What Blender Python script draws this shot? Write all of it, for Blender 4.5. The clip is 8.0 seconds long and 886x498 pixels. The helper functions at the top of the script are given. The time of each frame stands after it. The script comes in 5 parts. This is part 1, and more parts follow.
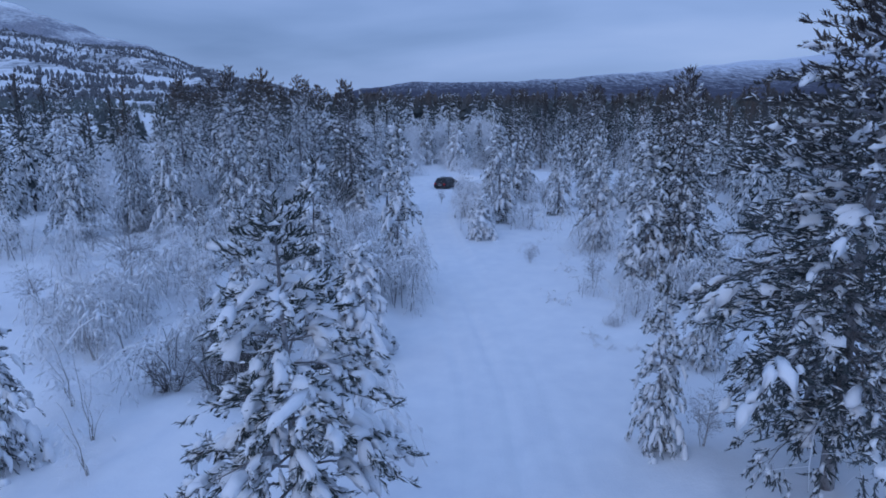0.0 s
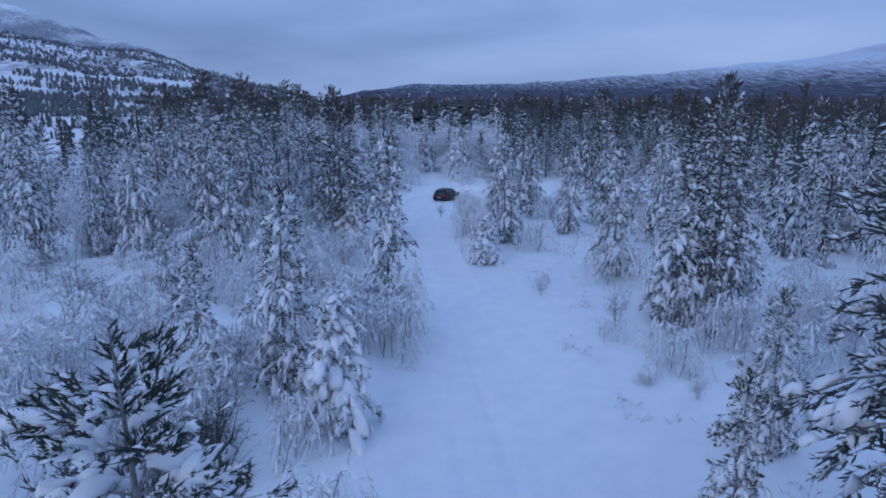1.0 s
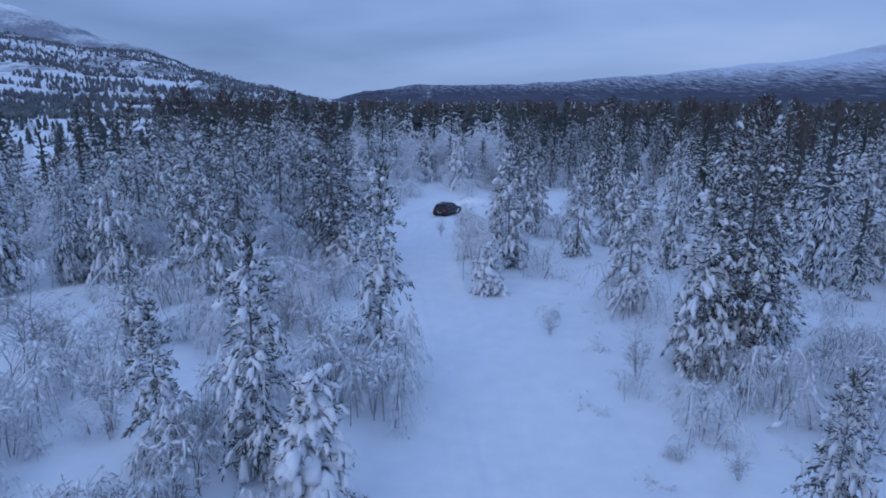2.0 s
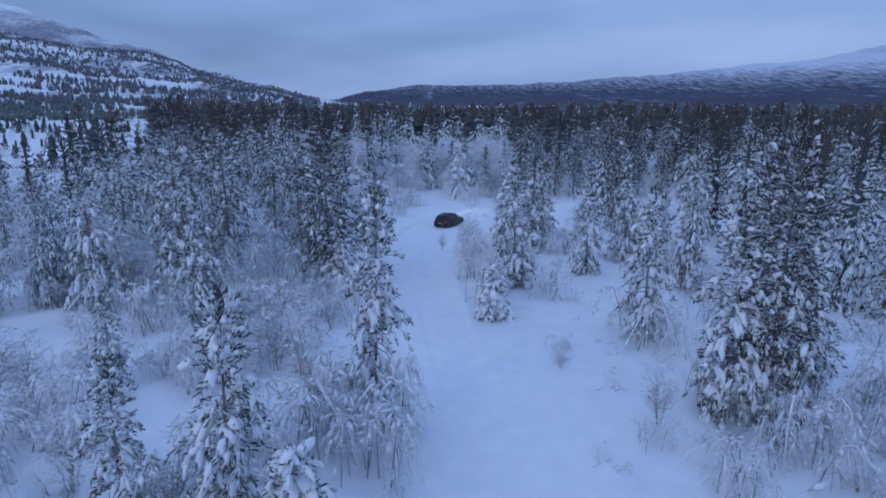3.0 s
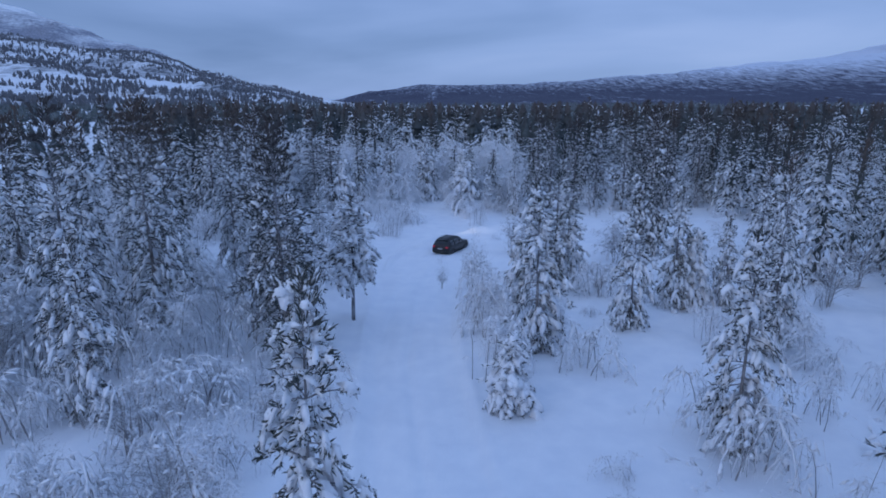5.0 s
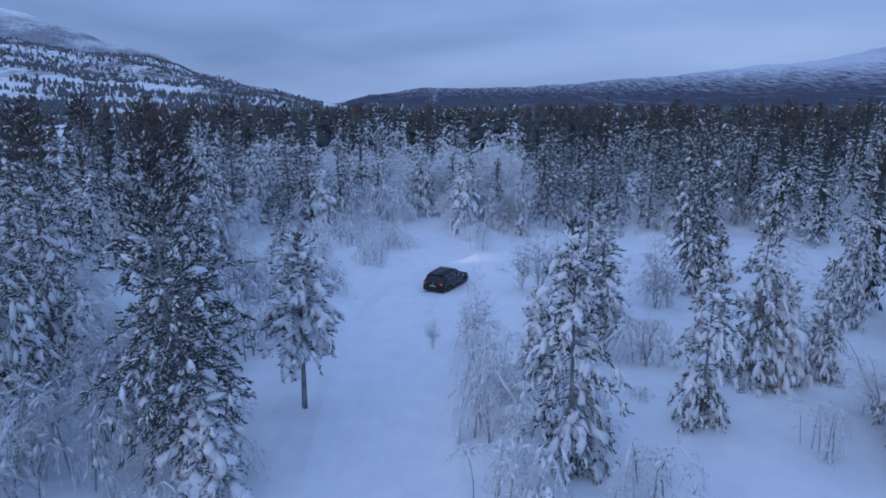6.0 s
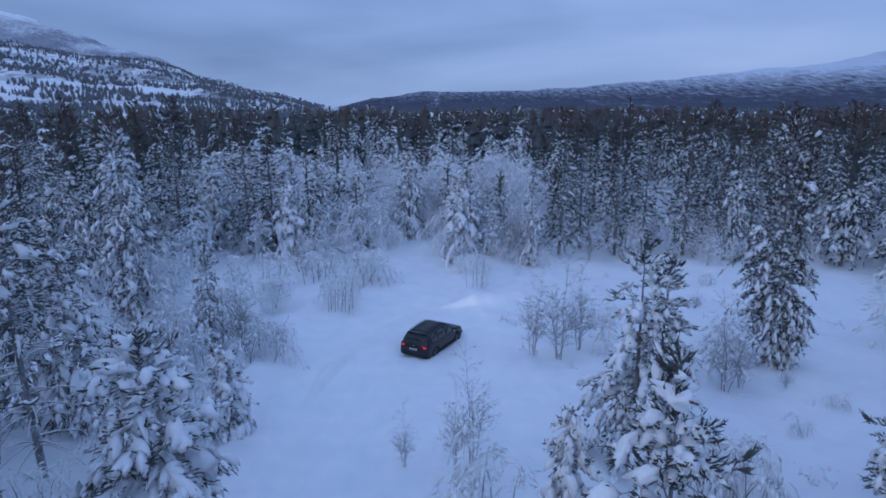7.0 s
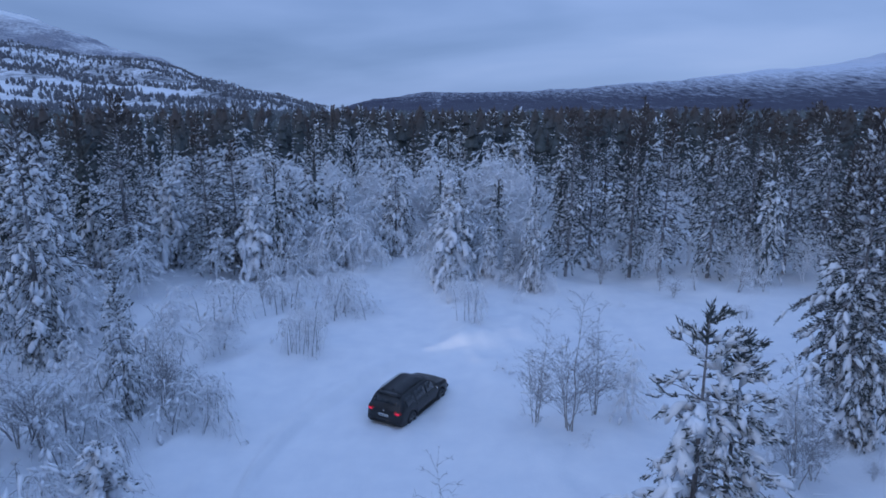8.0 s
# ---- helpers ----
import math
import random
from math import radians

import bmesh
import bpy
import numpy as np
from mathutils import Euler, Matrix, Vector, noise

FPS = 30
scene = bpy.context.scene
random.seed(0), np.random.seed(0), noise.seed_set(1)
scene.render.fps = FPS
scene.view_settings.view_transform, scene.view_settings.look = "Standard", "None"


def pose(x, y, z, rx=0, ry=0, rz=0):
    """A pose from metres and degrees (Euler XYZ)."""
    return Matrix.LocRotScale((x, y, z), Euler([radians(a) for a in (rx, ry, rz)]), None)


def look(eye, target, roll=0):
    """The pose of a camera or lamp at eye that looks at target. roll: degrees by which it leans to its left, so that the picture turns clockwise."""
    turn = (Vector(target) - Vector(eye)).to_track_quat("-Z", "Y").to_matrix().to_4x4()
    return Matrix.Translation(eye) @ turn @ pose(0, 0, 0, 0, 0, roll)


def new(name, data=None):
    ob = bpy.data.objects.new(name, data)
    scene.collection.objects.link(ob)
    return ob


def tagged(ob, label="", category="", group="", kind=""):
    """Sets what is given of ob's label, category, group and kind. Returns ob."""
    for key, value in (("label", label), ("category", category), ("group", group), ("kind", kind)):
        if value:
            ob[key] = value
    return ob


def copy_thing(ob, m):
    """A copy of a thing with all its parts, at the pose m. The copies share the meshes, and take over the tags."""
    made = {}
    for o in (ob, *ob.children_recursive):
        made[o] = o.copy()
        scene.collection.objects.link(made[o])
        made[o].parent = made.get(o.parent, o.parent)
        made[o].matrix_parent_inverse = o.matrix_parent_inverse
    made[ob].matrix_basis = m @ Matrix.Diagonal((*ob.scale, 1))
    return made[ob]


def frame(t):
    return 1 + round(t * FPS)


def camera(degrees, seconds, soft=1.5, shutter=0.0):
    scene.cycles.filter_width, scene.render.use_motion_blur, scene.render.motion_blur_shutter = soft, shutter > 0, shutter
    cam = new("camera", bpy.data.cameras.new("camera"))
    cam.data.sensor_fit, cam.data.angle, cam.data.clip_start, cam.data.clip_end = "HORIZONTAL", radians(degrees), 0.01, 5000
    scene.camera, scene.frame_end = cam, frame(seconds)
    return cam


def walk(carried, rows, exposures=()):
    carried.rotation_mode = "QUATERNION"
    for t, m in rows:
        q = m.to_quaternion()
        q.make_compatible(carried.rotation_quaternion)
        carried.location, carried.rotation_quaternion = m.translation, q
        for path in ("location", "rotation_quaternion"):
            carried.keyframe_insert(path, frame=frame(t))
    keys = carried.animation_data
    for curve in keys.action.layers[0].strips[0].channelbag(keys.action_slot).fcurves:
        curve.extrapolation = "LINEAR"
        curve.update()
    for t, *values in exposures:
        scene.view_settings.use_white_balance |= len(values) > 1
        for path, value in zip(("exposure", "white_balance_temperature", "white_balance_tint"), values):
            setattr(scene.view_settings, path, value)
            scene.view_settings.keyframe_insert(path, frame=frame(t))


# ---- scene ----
# the drone: its eye, what it looks at, and its roll
cam = camera(72.0, 8.0, soft=1.7)
PATH = [
    (0, (0.772, -2.305, 10.479), (0.552, 17.105, 5.679), 0.1),
    (0.5, (0.816, 0.532, 10.533), (0.587, 19.962, 5.763), 0.1),
    (1, (0.854, 2.767, 10.903), (0.604, 22.197, 6.163), 0.1),
    (1.5, (0.902, 4.718, 11.445), (0.632, 24.148, 6.715), 0.1),
    (3, (0.828, 8.984, 12.556), (0.498, 28.414, 7.836), 0.1),
    (3.5, (0.787, 10.549, 12.806), (0.437, 29.969, 8.066), 0),
    (4, (0.742, 12.874, 12.752), (0.362, 32.304, 8.012), 0),
    (4.5, (0.8, 15.901, 12.645), (0.39, 35.331, 7.915), 0),
    (4.7, (0.846, 17.463, 12.607), (0.406, 36.893, 7.867), -0),
    (5.8, (1.196, 28.479, 12.318), (0.696, 47.929, 7.668), -0.2),
    (6, (1.232, 30.805, 12.266), (0.722, 50.255, 7.636), -0.2),
    (6.5, (1.502, 36.647, 12.144), (0.962, 56.107, 7.574), -0.2),
    (7, (1.845, 41.579, 12.076), (1.265, 61.049, 7.556), -0.2),
    (7.5, (2.202, 45.293, 11.998), (1.592, 64.773, 7.498), -0.1),
    (8, (2.55, 48.268, 12.017), (1.91, 67.748, 7.518), -0.1),
]
walk(cam, [(t, look(eye, target, roll)) for t, eye, target, roll in PATH])

# ---- world and light: overcast blue dusk over a snowed-in valley ----
SUN_EL, SUN_AZ = radians(24.0), radians(215.0)
world = bpy.data.worlds.new("dusk_sky")
scene.world = world
world.use_nodes = True
wt = world.node_tree
wt.nodes.clear()


def node(tree, kind, **values):
    n = tree.nodes.new(kind)
    for k, v in values.items():
        n.inputs[k.replace("_", " ")].default_value = v
    return n


def ramp(tree, fac, stops):
    n = tree.nodes.new("ShaderNodeValToRGB")
    while len(n.color_ramp.elements) < len(stops):
        n.color_ramp.elements.new(0.5)
    for e, (p, c) in zip(n.color_ramp.elements, stops):
        e.position, e.color = p, (*c, 1)
    tree.links.new(fac, n.inputs["Fac"])
    return n.outputs["Color"]


def mixed(tree, fac, a, b, blend="MIX"):
    n = tree.nodes.new("ShaderNodeMix")
    n.data_type, n.blend_type = "RGBA", blend
    for slot, v in ((0, fac), (6, a), (7, b)):
        if isinstance(v, bpy.types.NodeSocket):
            tree.links.new(v, n.inputs[slot])
        elif slot == 0:
            n.inputs[0].default_value = v
        else:
            n.inputs[slot].default_value = (*v, 1)
    return n.outputs[2]


sky = wt.nodes.new("ShaderNodeTexSky")
sky.sky_type = "NISHITA"
sky.sun_disc = False
sky.sun_elevation, sky.sun_rotation = SUN_EL, SUN_AZ
sky_dim = mixed(wt, 1.0, sky.outputs["Color"], (0.0538, 0.065, 0.0855), "MULTIPLY")
wco = wt.nodes.new("ShaderNodeTexCoord")
wmap = wt.nodes.new("ShaderNodeMapping")
wmap.inputs["Scale"].default_value = (1.3, 1.0, 6.5)
wmap.inputs["Rotation"].default_value = (0.06, 0.10, 0.5)
wt.links.new(wco.outputs["Generated"], wmap.inputs["Vector"])
wn = node(wt, "ShaderNodeTexNoise", Scale=1.25, Detail=5.0, Roughness=0.45, Distortion=0.35)
wt.links.new(wmap.outputs["Vector"], wn.inputs["Vector"])
cloud = ramp(wt, wn.outputs["Fac"], [(0.32, (0.147, 0.250, 0.504)), (0.47, (0.211, 0.335, 0.645)), (0.60, (0.265, 0.400, 0.746)), (0.74, (0.335, 0.47, 0.826))])
sky_mix = mixed(wt, 0.9, sky_dim, cloud)
# an overcast sky is brightest overhead
wsep = wt.nodes.new("ShaderNodeSeparateXYZ")
wt.links.new(wco.outputs["Generated"], wsep.inputs[0])
wup = wt.nodes.new("ShaderNodeMapRange")
for k, v in (("From Min", 0.12), ("From Max", 0.9), ("To Min", 1.0), ("To Max", 1.60)):
    wup.inputs[k].default_value = v
wt.links.new(wsep.outputs["Z"], wup.inputs["Value"])
bg = node(wt, "ShaderNodeBackground", Strength=1.0)
wt.links.new(sky_mix, bg.inputs["Color"])
wt.links.new(wup.outputs["Result"], bg.inputs["Strength"])
wout = wt.nodes.new("ShaderNodeOutputWorld")
wt.links.new(bg.outputs[0], wout.inputs["Surface"])

sun = new("sun", bpy.data.lights.new("sun", "SUN"))
sun.data.energy, sun.data.angle, sun.data.color = 0.30, radians(40), (1.0, 0.95, 0.9)
sun.matrix_world = look((0, 0, 60), (-40 * math.sin(SUN_AZ) * math.cos(SUN_EL), -40 * math.cos(SUN_AZ) * math.cos(SUN_EL), 60 - 40 * math.sin(SUN_EL)))


# ---- materials ----
def material(name, rough=0.8, metal=0.0, coat=0.0):
    m = bpy.data.materials.new(name)
    m.use_nodes = True
    b = m.node_tree.nodes["Principled BSDF"]
    b.inputs["Roughness"].default_value = rough
    b.inputs["Metallic"].default_value = metal
    b.inputs["Coat Weight"].default_value = coat
    return m, m.node_tree, b


def coords(tree, which="Object", scale=(1, 1, 1)):
    c = tree.nodes.new("ShaderNodeTexCoord")
    m = tree.nodes.new("ShaderNodeMapping")
    m.inputs["Scale"].default_value = scale
    tree.links.new(c.outputs[which], m.inputs["Vector"])
    return m.outputs["Vector"]


def noise_of(tree, vec, scale, detail=4.0, rough=0.55, distortion=0.0):
    n = node(tree, "ShaderNodeTexNoise", Scale=scale, Detail=detail, Roughness=rough, Distortion=distortion)
    tree.links.new(vec, n.inputs["Vector"])
    return n.outputs["Fac"]


def bump(tree, b, height, strength=0.3, distance=0.05):
    n = node(tree, "ShaderNodeBump", Strength=strength, Distance=distance)
    tree.links.new(height, n.inputs["Height"])
    tree.links.new(n.outputs["Normal"], b.inputs["Normal"])


def plain(name, a, b_, scale, rough, metal=0.0, coat=0.0, bump_by=0.0, stretch=(1, 1, 1), which="Object"):
    """Two tones mixed by coarse and fine noise."""
    m, t, b = material(name, rough, metal, coat)
    v = coords(t, which, stretch)
    n1, n2 = noise_of(t, v, scale), noise_of(t, v, scale * 7.3, 3.0)
    mx = t.nodes.new("ShaderNodeMath")
    mx.operation = "MULTIPLY_ADD"
    t.links.new(n2, mx.inputs[0])
    mx.inputs[1].default_value = 0.45
    t.links.new(n1, mx.inputs[2])
    t.links.new(ramp(t, mx.outputs[0], [(0.48, a), (0.95, b_)]), b.inputs["Base Color"])
    if bump_by:
        bump(t, b, n2, bump_by, 0.02)
    return m


def snow_ground_material():
    m, t, b = material("snow_field", 0.75)
    v = coords(t, "Object")
    big, mid, fine = noise_of(t, v, 0.05, 3.0), noise_of(t, v, 0.9, 4.0), noise_of(t, v, 14.0, 4.0)
    tone = ramp(t, mid, [(0.3, (0.80, 0.82, 0.85)), (0.7, (0.88, 0.89, 0.90))])
    tone2 = ramp(t, big, [(0.35, (0.94, 0.95, 0.97)), (0.65, (1, 1, 1))])
    t.links.new(mixed(t, 1.0, tone, tone2, "MULTIPLY"), b.inputs["Base Color"])
    mx = t.nodes.new("ShaderNodeMath")
    mx.operation = "MULTIPLY_ADD"
    t.links.new(fine, mx.inputs[0])
    mx.inputs[1].default_value = 0.25
    t.links.new(mid, mx.inputs[2])
    bump(t, b, mx.outputs[0], 0.35, 0.12)
    return m


def needles_material(name, hoar, shade, old=(0.128, 0.092, 0.076)):
    m, t, b = material(name, 0.75)
    g = t.nodes.new("ShaderNodeNewGeometry")
    o = t.nodes.new("ShaderNodeObjectInfo")
    v = coords(t, "Object")
    green = ramp(t, g.outputs["Random Per Island"], [(0.0, (0.024, 0.042, 0.042)), (0.55, (0.044, 0.066, 0.062)), (1.0, (0.080, 0.104, 0.096))])
    tree_tone = ramp(t, o.outputs["Random"], [(0.0, tuple(shade * c for c in (0.75, 0.80, 0.85))), (1.0, tuple(shade * c for c in (1.25, 1.15, 1.0)))])
    # needles that shed their snow high in the crown are older and browner
    pos = t.nodes.new("ShaderNodeSeparateXYZ")
    t.links.new(v, pos.inputs[0])
    high = t.nodes.new("ShaderNodeMapRange")
    high.inputs["From Min"].default_value, high.inputs["From Max"].default_value = 7.0, 11.5
    t.links.new(pos.outputs["Z"], high.inputs["Value"])
    aged = mixed(t, high.outputs["Result"], green, old)
    base = mixed(t, 1.0, aged, tree_tone, "MULTIPLY")
    frost = ramp(t, noise_of(t, v, 1.6, 5.0, 0.65), [(0.40, (0.04, 0.04, 0.04)), (0.72, (hoar, hoar, hoar))])
    # frost holds on the lower boughs and blows off the tops
    holds = ramp(t, high.outputs["Result"], [(0.0, (1, 1, 1)), (0.8, (0.32, 0.32, 0.32))])
    t.links.new(mixed(t, mixed(t, 1.0, frost, holds, "MULTIPLY"), base, (0.62, 0.66, 0.70)), b.inputs["Base Color"])
    return m


def far_forest_material(name, dark, dark2, snow, low, high, scale, stretch):
    """Snow slopes broken by woods: clumps of dark crowns at tree size on top of larger stands."""
    m, t, b = material(name, 0.9)
    v = coords(t, "Object", stretch)
    stand = noise_of(t, v, scale, 6.0, 0.6)
    crowns = noise_of(t, v, scale * 14, 4.0, 0.7)
    mx = t.nodes.new("ShaderNodeMath")
    mx.operation = "MULTIPLY_ADD"
    t.links.new(crowns, mx.inputs[0])
    mx.inputs[1].default_value = 0.6
    t.links.new(stand, mx.inputs[2])
    woods = ramp(t, noise_of(t, v, scale * 30, 3.0), [(0.35, dark), (0.65, dark2)])
    fac = ramp(t, mx.outputs[0], [(low, (0, 0, 0)), (high, (1, 1, 1))])
    # the woods thin out with height
    sep = t.nodes.new("ShaderNodeSeparateXYZ")
    c = t.nodes.new("ShaderNodeTexCoord")
    t.links.new(c.outputs["Object"], sep.inputs[0])
    return m, t, b, v, woods, fac, sep.outputs["Z"], snow


M_SNOW = snow_ground_material()
M_LOAD = plain("clinging_snow", (0.80, 0.82, 0.86), (0.90, 0.91, 0.92), 2.2, 0.7, bump_by=0.5)
M_FROST = plain("frosted_twigs", (0.80, 0.82, 0.85), (0.92, 0.93, 0.95), 1.5, 0.8)
M_TWIG = plain("bare_twigs", (0.14, 0.13, 0.135), (0.50, 0.51, 0.53), 2.0, 0.85)
M_TWIG_DARK = plain("willow_twigs", (0.050, 0.042, 0.042), (0.17, 0.16, 0.16), 2.0, 0.85)
M_BIRCH = plain("birch_bark", (0.16, 0.14, 0.13), (0.52, 0.50, 0.48), 2.5, 0.8, bump_by=0.3, stretch=(1, 1, 3))
M_BARK = plain("pine_bark", (0.055, 0.044, 0.040), (0.42, 0.42, 0.44), 3.0, 0.9, bump_by=0.6, stretch=(1, 1, 0.4))
M_NEEDLE = needles_material("frosted_pine_needles", 0.22, 0.76)
M_NEEDLE_DARK = needles_material("dark_pine_needles", 0.16, 0.60)
M_NEEDLE_MID = needles_material("powdered_pine_needles", 0.26, 0.72)
M_NEEDLE_GREEN = needles_material("green_pine_needles", 0.12, 0.66, (0.050, 0.068, 0.054))
# distant trees: grey-blue haze put into the tone, besides the frost
M_NEEDLE_HILL = needles_material("hazed_hillside_needles", 0.36, 0.90, (0.110, 0.120, 0.150))


# ---- the lie of the land ----
ROAD = [(2.2, -40, 5.0), (2.3, 10, 4.2), (2.3, 18, 4.4), (1.6, 26, 3.4), (0.2, 36, 2.8), (-0.8, 44, 2.8), (-1.6, 52, 2.9), (-2.0, 60, 3.2),
        (-2.2, 66, 4.2), (-2.2, 74, 4.6), (-2.2, 82, 3.3), (-1.6, 92, 2.0), (-1.5, 100, 1.5), (-1.5, 130, 1.5)]
TRACK = [(2.3, -10), (2.1, 18.8), (0.95, 27.9), (-1.1, 39.3), (-2.3, 48.5), (-2.35, 58.7), (-2.1, 62.3), (-1.6, 66.5), (-0.7, 69.6)]
OLD_TRACK = [(3.6, -10), (3.5, 18.8), (2.5, 27.9), (0.6, 39.3), (-0.7, 48.5), (-0.9, 58.7), (-0.7, 63), (0.2, 66)]
BANK = [(-4.6, 66), (-3.7, 70.5), (-1.9, 74.1), (0.06, 76.4), (2.4, 78.2), (4.8, 79.3), (8.0, 80.2)]


def along(table, y, k):
    return np.interp(y, [r[1] for r in table], [r[k] for r in table])


def step(a, b, v):
    u = np.clip((v - a) / (b - a), 0, 1)
    return u * u * (3 - 2 * u)


def wave(x, y, s, p):
    return np.sin(x * s + 1.7 * np.sin(y * s * 0.63 + p)) * np.sin(y * s * 0.87 + p + 1.3 * np.sin(x * s * 0.71))


def ground_z(x, y):
    """Height of the snow: a smooth road bed, a clearing beside it, humps under the trees, wheel tracks."""
    x, y = np.asarray(x, float), np.asarray(y, float)
    off = np.abs(x - along(ROAD, y, 0)) - along(ROAD, y, 2)
    wild = step(-0.4, 1.6, off)
    clearing = step(12.0, 9.0, np.abs(x - 5.0)) * step(12, 20, y) * step(58, 46, y)
    wild = wild * (1 - 0.75 * clearing * (x > along(ROAD, y, 0)))
    z = wild * (0.22 + 0.20 * wave(x, y, 0.55, 0.4) + 0.10 * wave(x, y, 1.5, 2.1) + 0.05 * wave(x, y, 3.7, 4.4))
    z = z - 0.15 * step(-0.3, -0.75, off) * step(28, 40, y) * step(70, 61, y)
    z = z + 0.16 * np.exp(-((off + 0.25) / 0.30) ** 2) * step(30, 44, y) * step(72, 62, y) * (0.75 + 0.4 * wave(x, y, 1.1, 0.7))
    z = z + 0.03 * wave(x, y, 0.8, 1.0) + 0.25 * wave(x, y, 0.06, 3.0) * step(40, 90, np.abs(x) + 0 * y)
    for table, half, deep in ((TRACK, 0.76, 0.065), (OLD_TRACK, 0.80, 0.035)):
        c = along(table, y, 0)
        fade = step(table[-1][1] + 0.5, table[-1][1] - 0.5, y)
        for side in (-half, half):
            d = np.abs(x - c - side)
            z = z - fade * deep * np.exp(-(d / 0.19) ** 2) + fade * 0.35 * deep * np.exp(-((d - 0.42) / 0.16) ** 2)
    # hollows that the car has pressed and thrown out of the loose snow beside it
    z = z - 0.22 * np.exp(-((x + 0.95) / 0.5) ** 2 - ((y - 71.6) / 1.5) ** 2) - 0.14 * np.exp(-((x - 1.35) / 0.45) ** 2 - ((y - 70.6) / 1.5) ** 2)
    # the low bank that the plough left along the bend
    near = step(60, 66, y) * step(90, 84, y) * step(9, 5, x)
    d = (y - np.interp(x, [p[0] for p in BANK], [p[1] for p in BANK])) * np.interp(x, [-4.6, -1.9, 2.0, 8.0], [0.35, 0.55, 0.85, 0.95])
    z = z + near * np.where(x > -4.6, 0.28 * np.exp(-(d / np.where(d < 0, 0.26, 0.8)) ** 2), 0)
    return z


def grown(a, b, fine, growth, far):
    """Coordinates: fine steps from a to b, growing outwards to -far and far."""
    mid = list(np.arange(a, b + fine, fine))
    out, s, v = [], fine, mid[-1]
    while v < far:
        s *= growth
        v += s
        out.append(v)
    low, s, v = [], fine, mid[0]
    while v > -far:
        s *= growth
        v -= s
        low.append(v)
    return np.array(low[::-1] + mid + out)


def mesh_of(name, verts, faces, mat, smooth=False):
    me = bpy.data.meshes.new(name)
    me.from_pydata([tuple(v) for v in np.asarray(verts).tolist()], [], faces if isinstance(faces, list) else faces.tolist())
    me.materials.append(mat)
    if smooth:
        me.polygons.foreach_set("use_smooth", np.ones(len(me.polygons), bool))
    me.update()
    return me


def sheet(xs, ys, zfun):
    X, Y = np.meshgrid(xs, ys)
    Z = zfun(X, Y)
    n, m = len(xs), len(ys)
    i = np.arange(n * m).reshape(m, n)
    q = np.stack([i[:-1, :-1], i[:-1, 1:], i[1:, 1:], i[1:, :-1]], -1).reshape(-1, 4)
    return np.stack([X, Y, Z], -1).reshape(-1, 3), q


gx, gy = grown(-9, 11, 0.17, 1.09, 4400), grown(8, 92, 0.6, 1.09, 4400)
gv, gf = sheet(gx, gy, ground_z)
ground = tagged(new("ground", mesh_of("ground", gv, gf, M_SNOW, True)), "deep smooth snow with faint wheel tracks along the forest road", "snow ground", kind="structure")


# ---- distant hills ----
def ridge(name, label, table, near, far, back, mat, rough, seed, fine=0.22):
    """A long hillside: table gives (bearing in degrees, crest height in metres) at the distance far; it rises from near."""
    bearings = np.radians(np.linspace(table[0][0], table[-1][0], 260))
    crest = np.interp(np.degrees(bearings), [r[0] for r in table], [r[1] for r in table])
    radii = np.concatenate([np.linspace(near, far, 60), np.linspace(far, back, 8)[1:]])
    V = []
    for r in radii:
        u = min(1, (r - near) / (far - near))
        prof = (0.25 * u + 0.75 * u * u * (3 - 2 * u)) if r <= far else 1 - 0.5 * (r - far) / (back - far)
        for a, h in zip(bearings, crest):
            x, y = r * math.sin(a), r * math.cos(a)
            n = noise.fractal(Vector((x / 420 + seed, y / 420, 0.3)), 1.0, 2.0, 6)
            n2 = noise.fractal(Vector((x / 90 + seed, y / 90, 5.3)), 1.0, 2.0, 4)
            V.append((x, y, -4 + (h + 4) * prof + rough * (n * 1.0 + n2 * fine) * min(1, prof * 1.4)))
    n = len(bearings)
    i = np.arange(n * len(radii)).reshape(len(radii), n)
    q = np.stack([i[:-1, :-1], i[:-1, 1:], i[1:, 1:], i[1:, :-1]], -1).reshape(-1, 4)
    tagged(new(name, mesh_of(name, V, q, mat, True)), label, "mountain", kind="structure")
    grid = np.array(V)[:, 2].reshape(len(radii), n)

    def height(x, y):
        r, a = math.hypot(x, y), math.atan2(x, y)
        u = np.clip((a - bearings[0]) / (bearings[1] - bearings[0]), 0, n - 1.001)
        v = np.clip(np.interp(r, radii, np.arange(len(radii))), 0, len(radii) - 1.001)
        i_, j_ = int(v), int(u)
        fu, fv = u - j_, v - i_
        g = grid[i_:i_ + 2, j_:j_ + 2]
        return float((g[0, 0] * (1 - fu) + g[0, 1] * fu) * (1 - fv) + (g[1, 0] * (1 - fu) + g[1, 1] * fu) * fv)

    return height


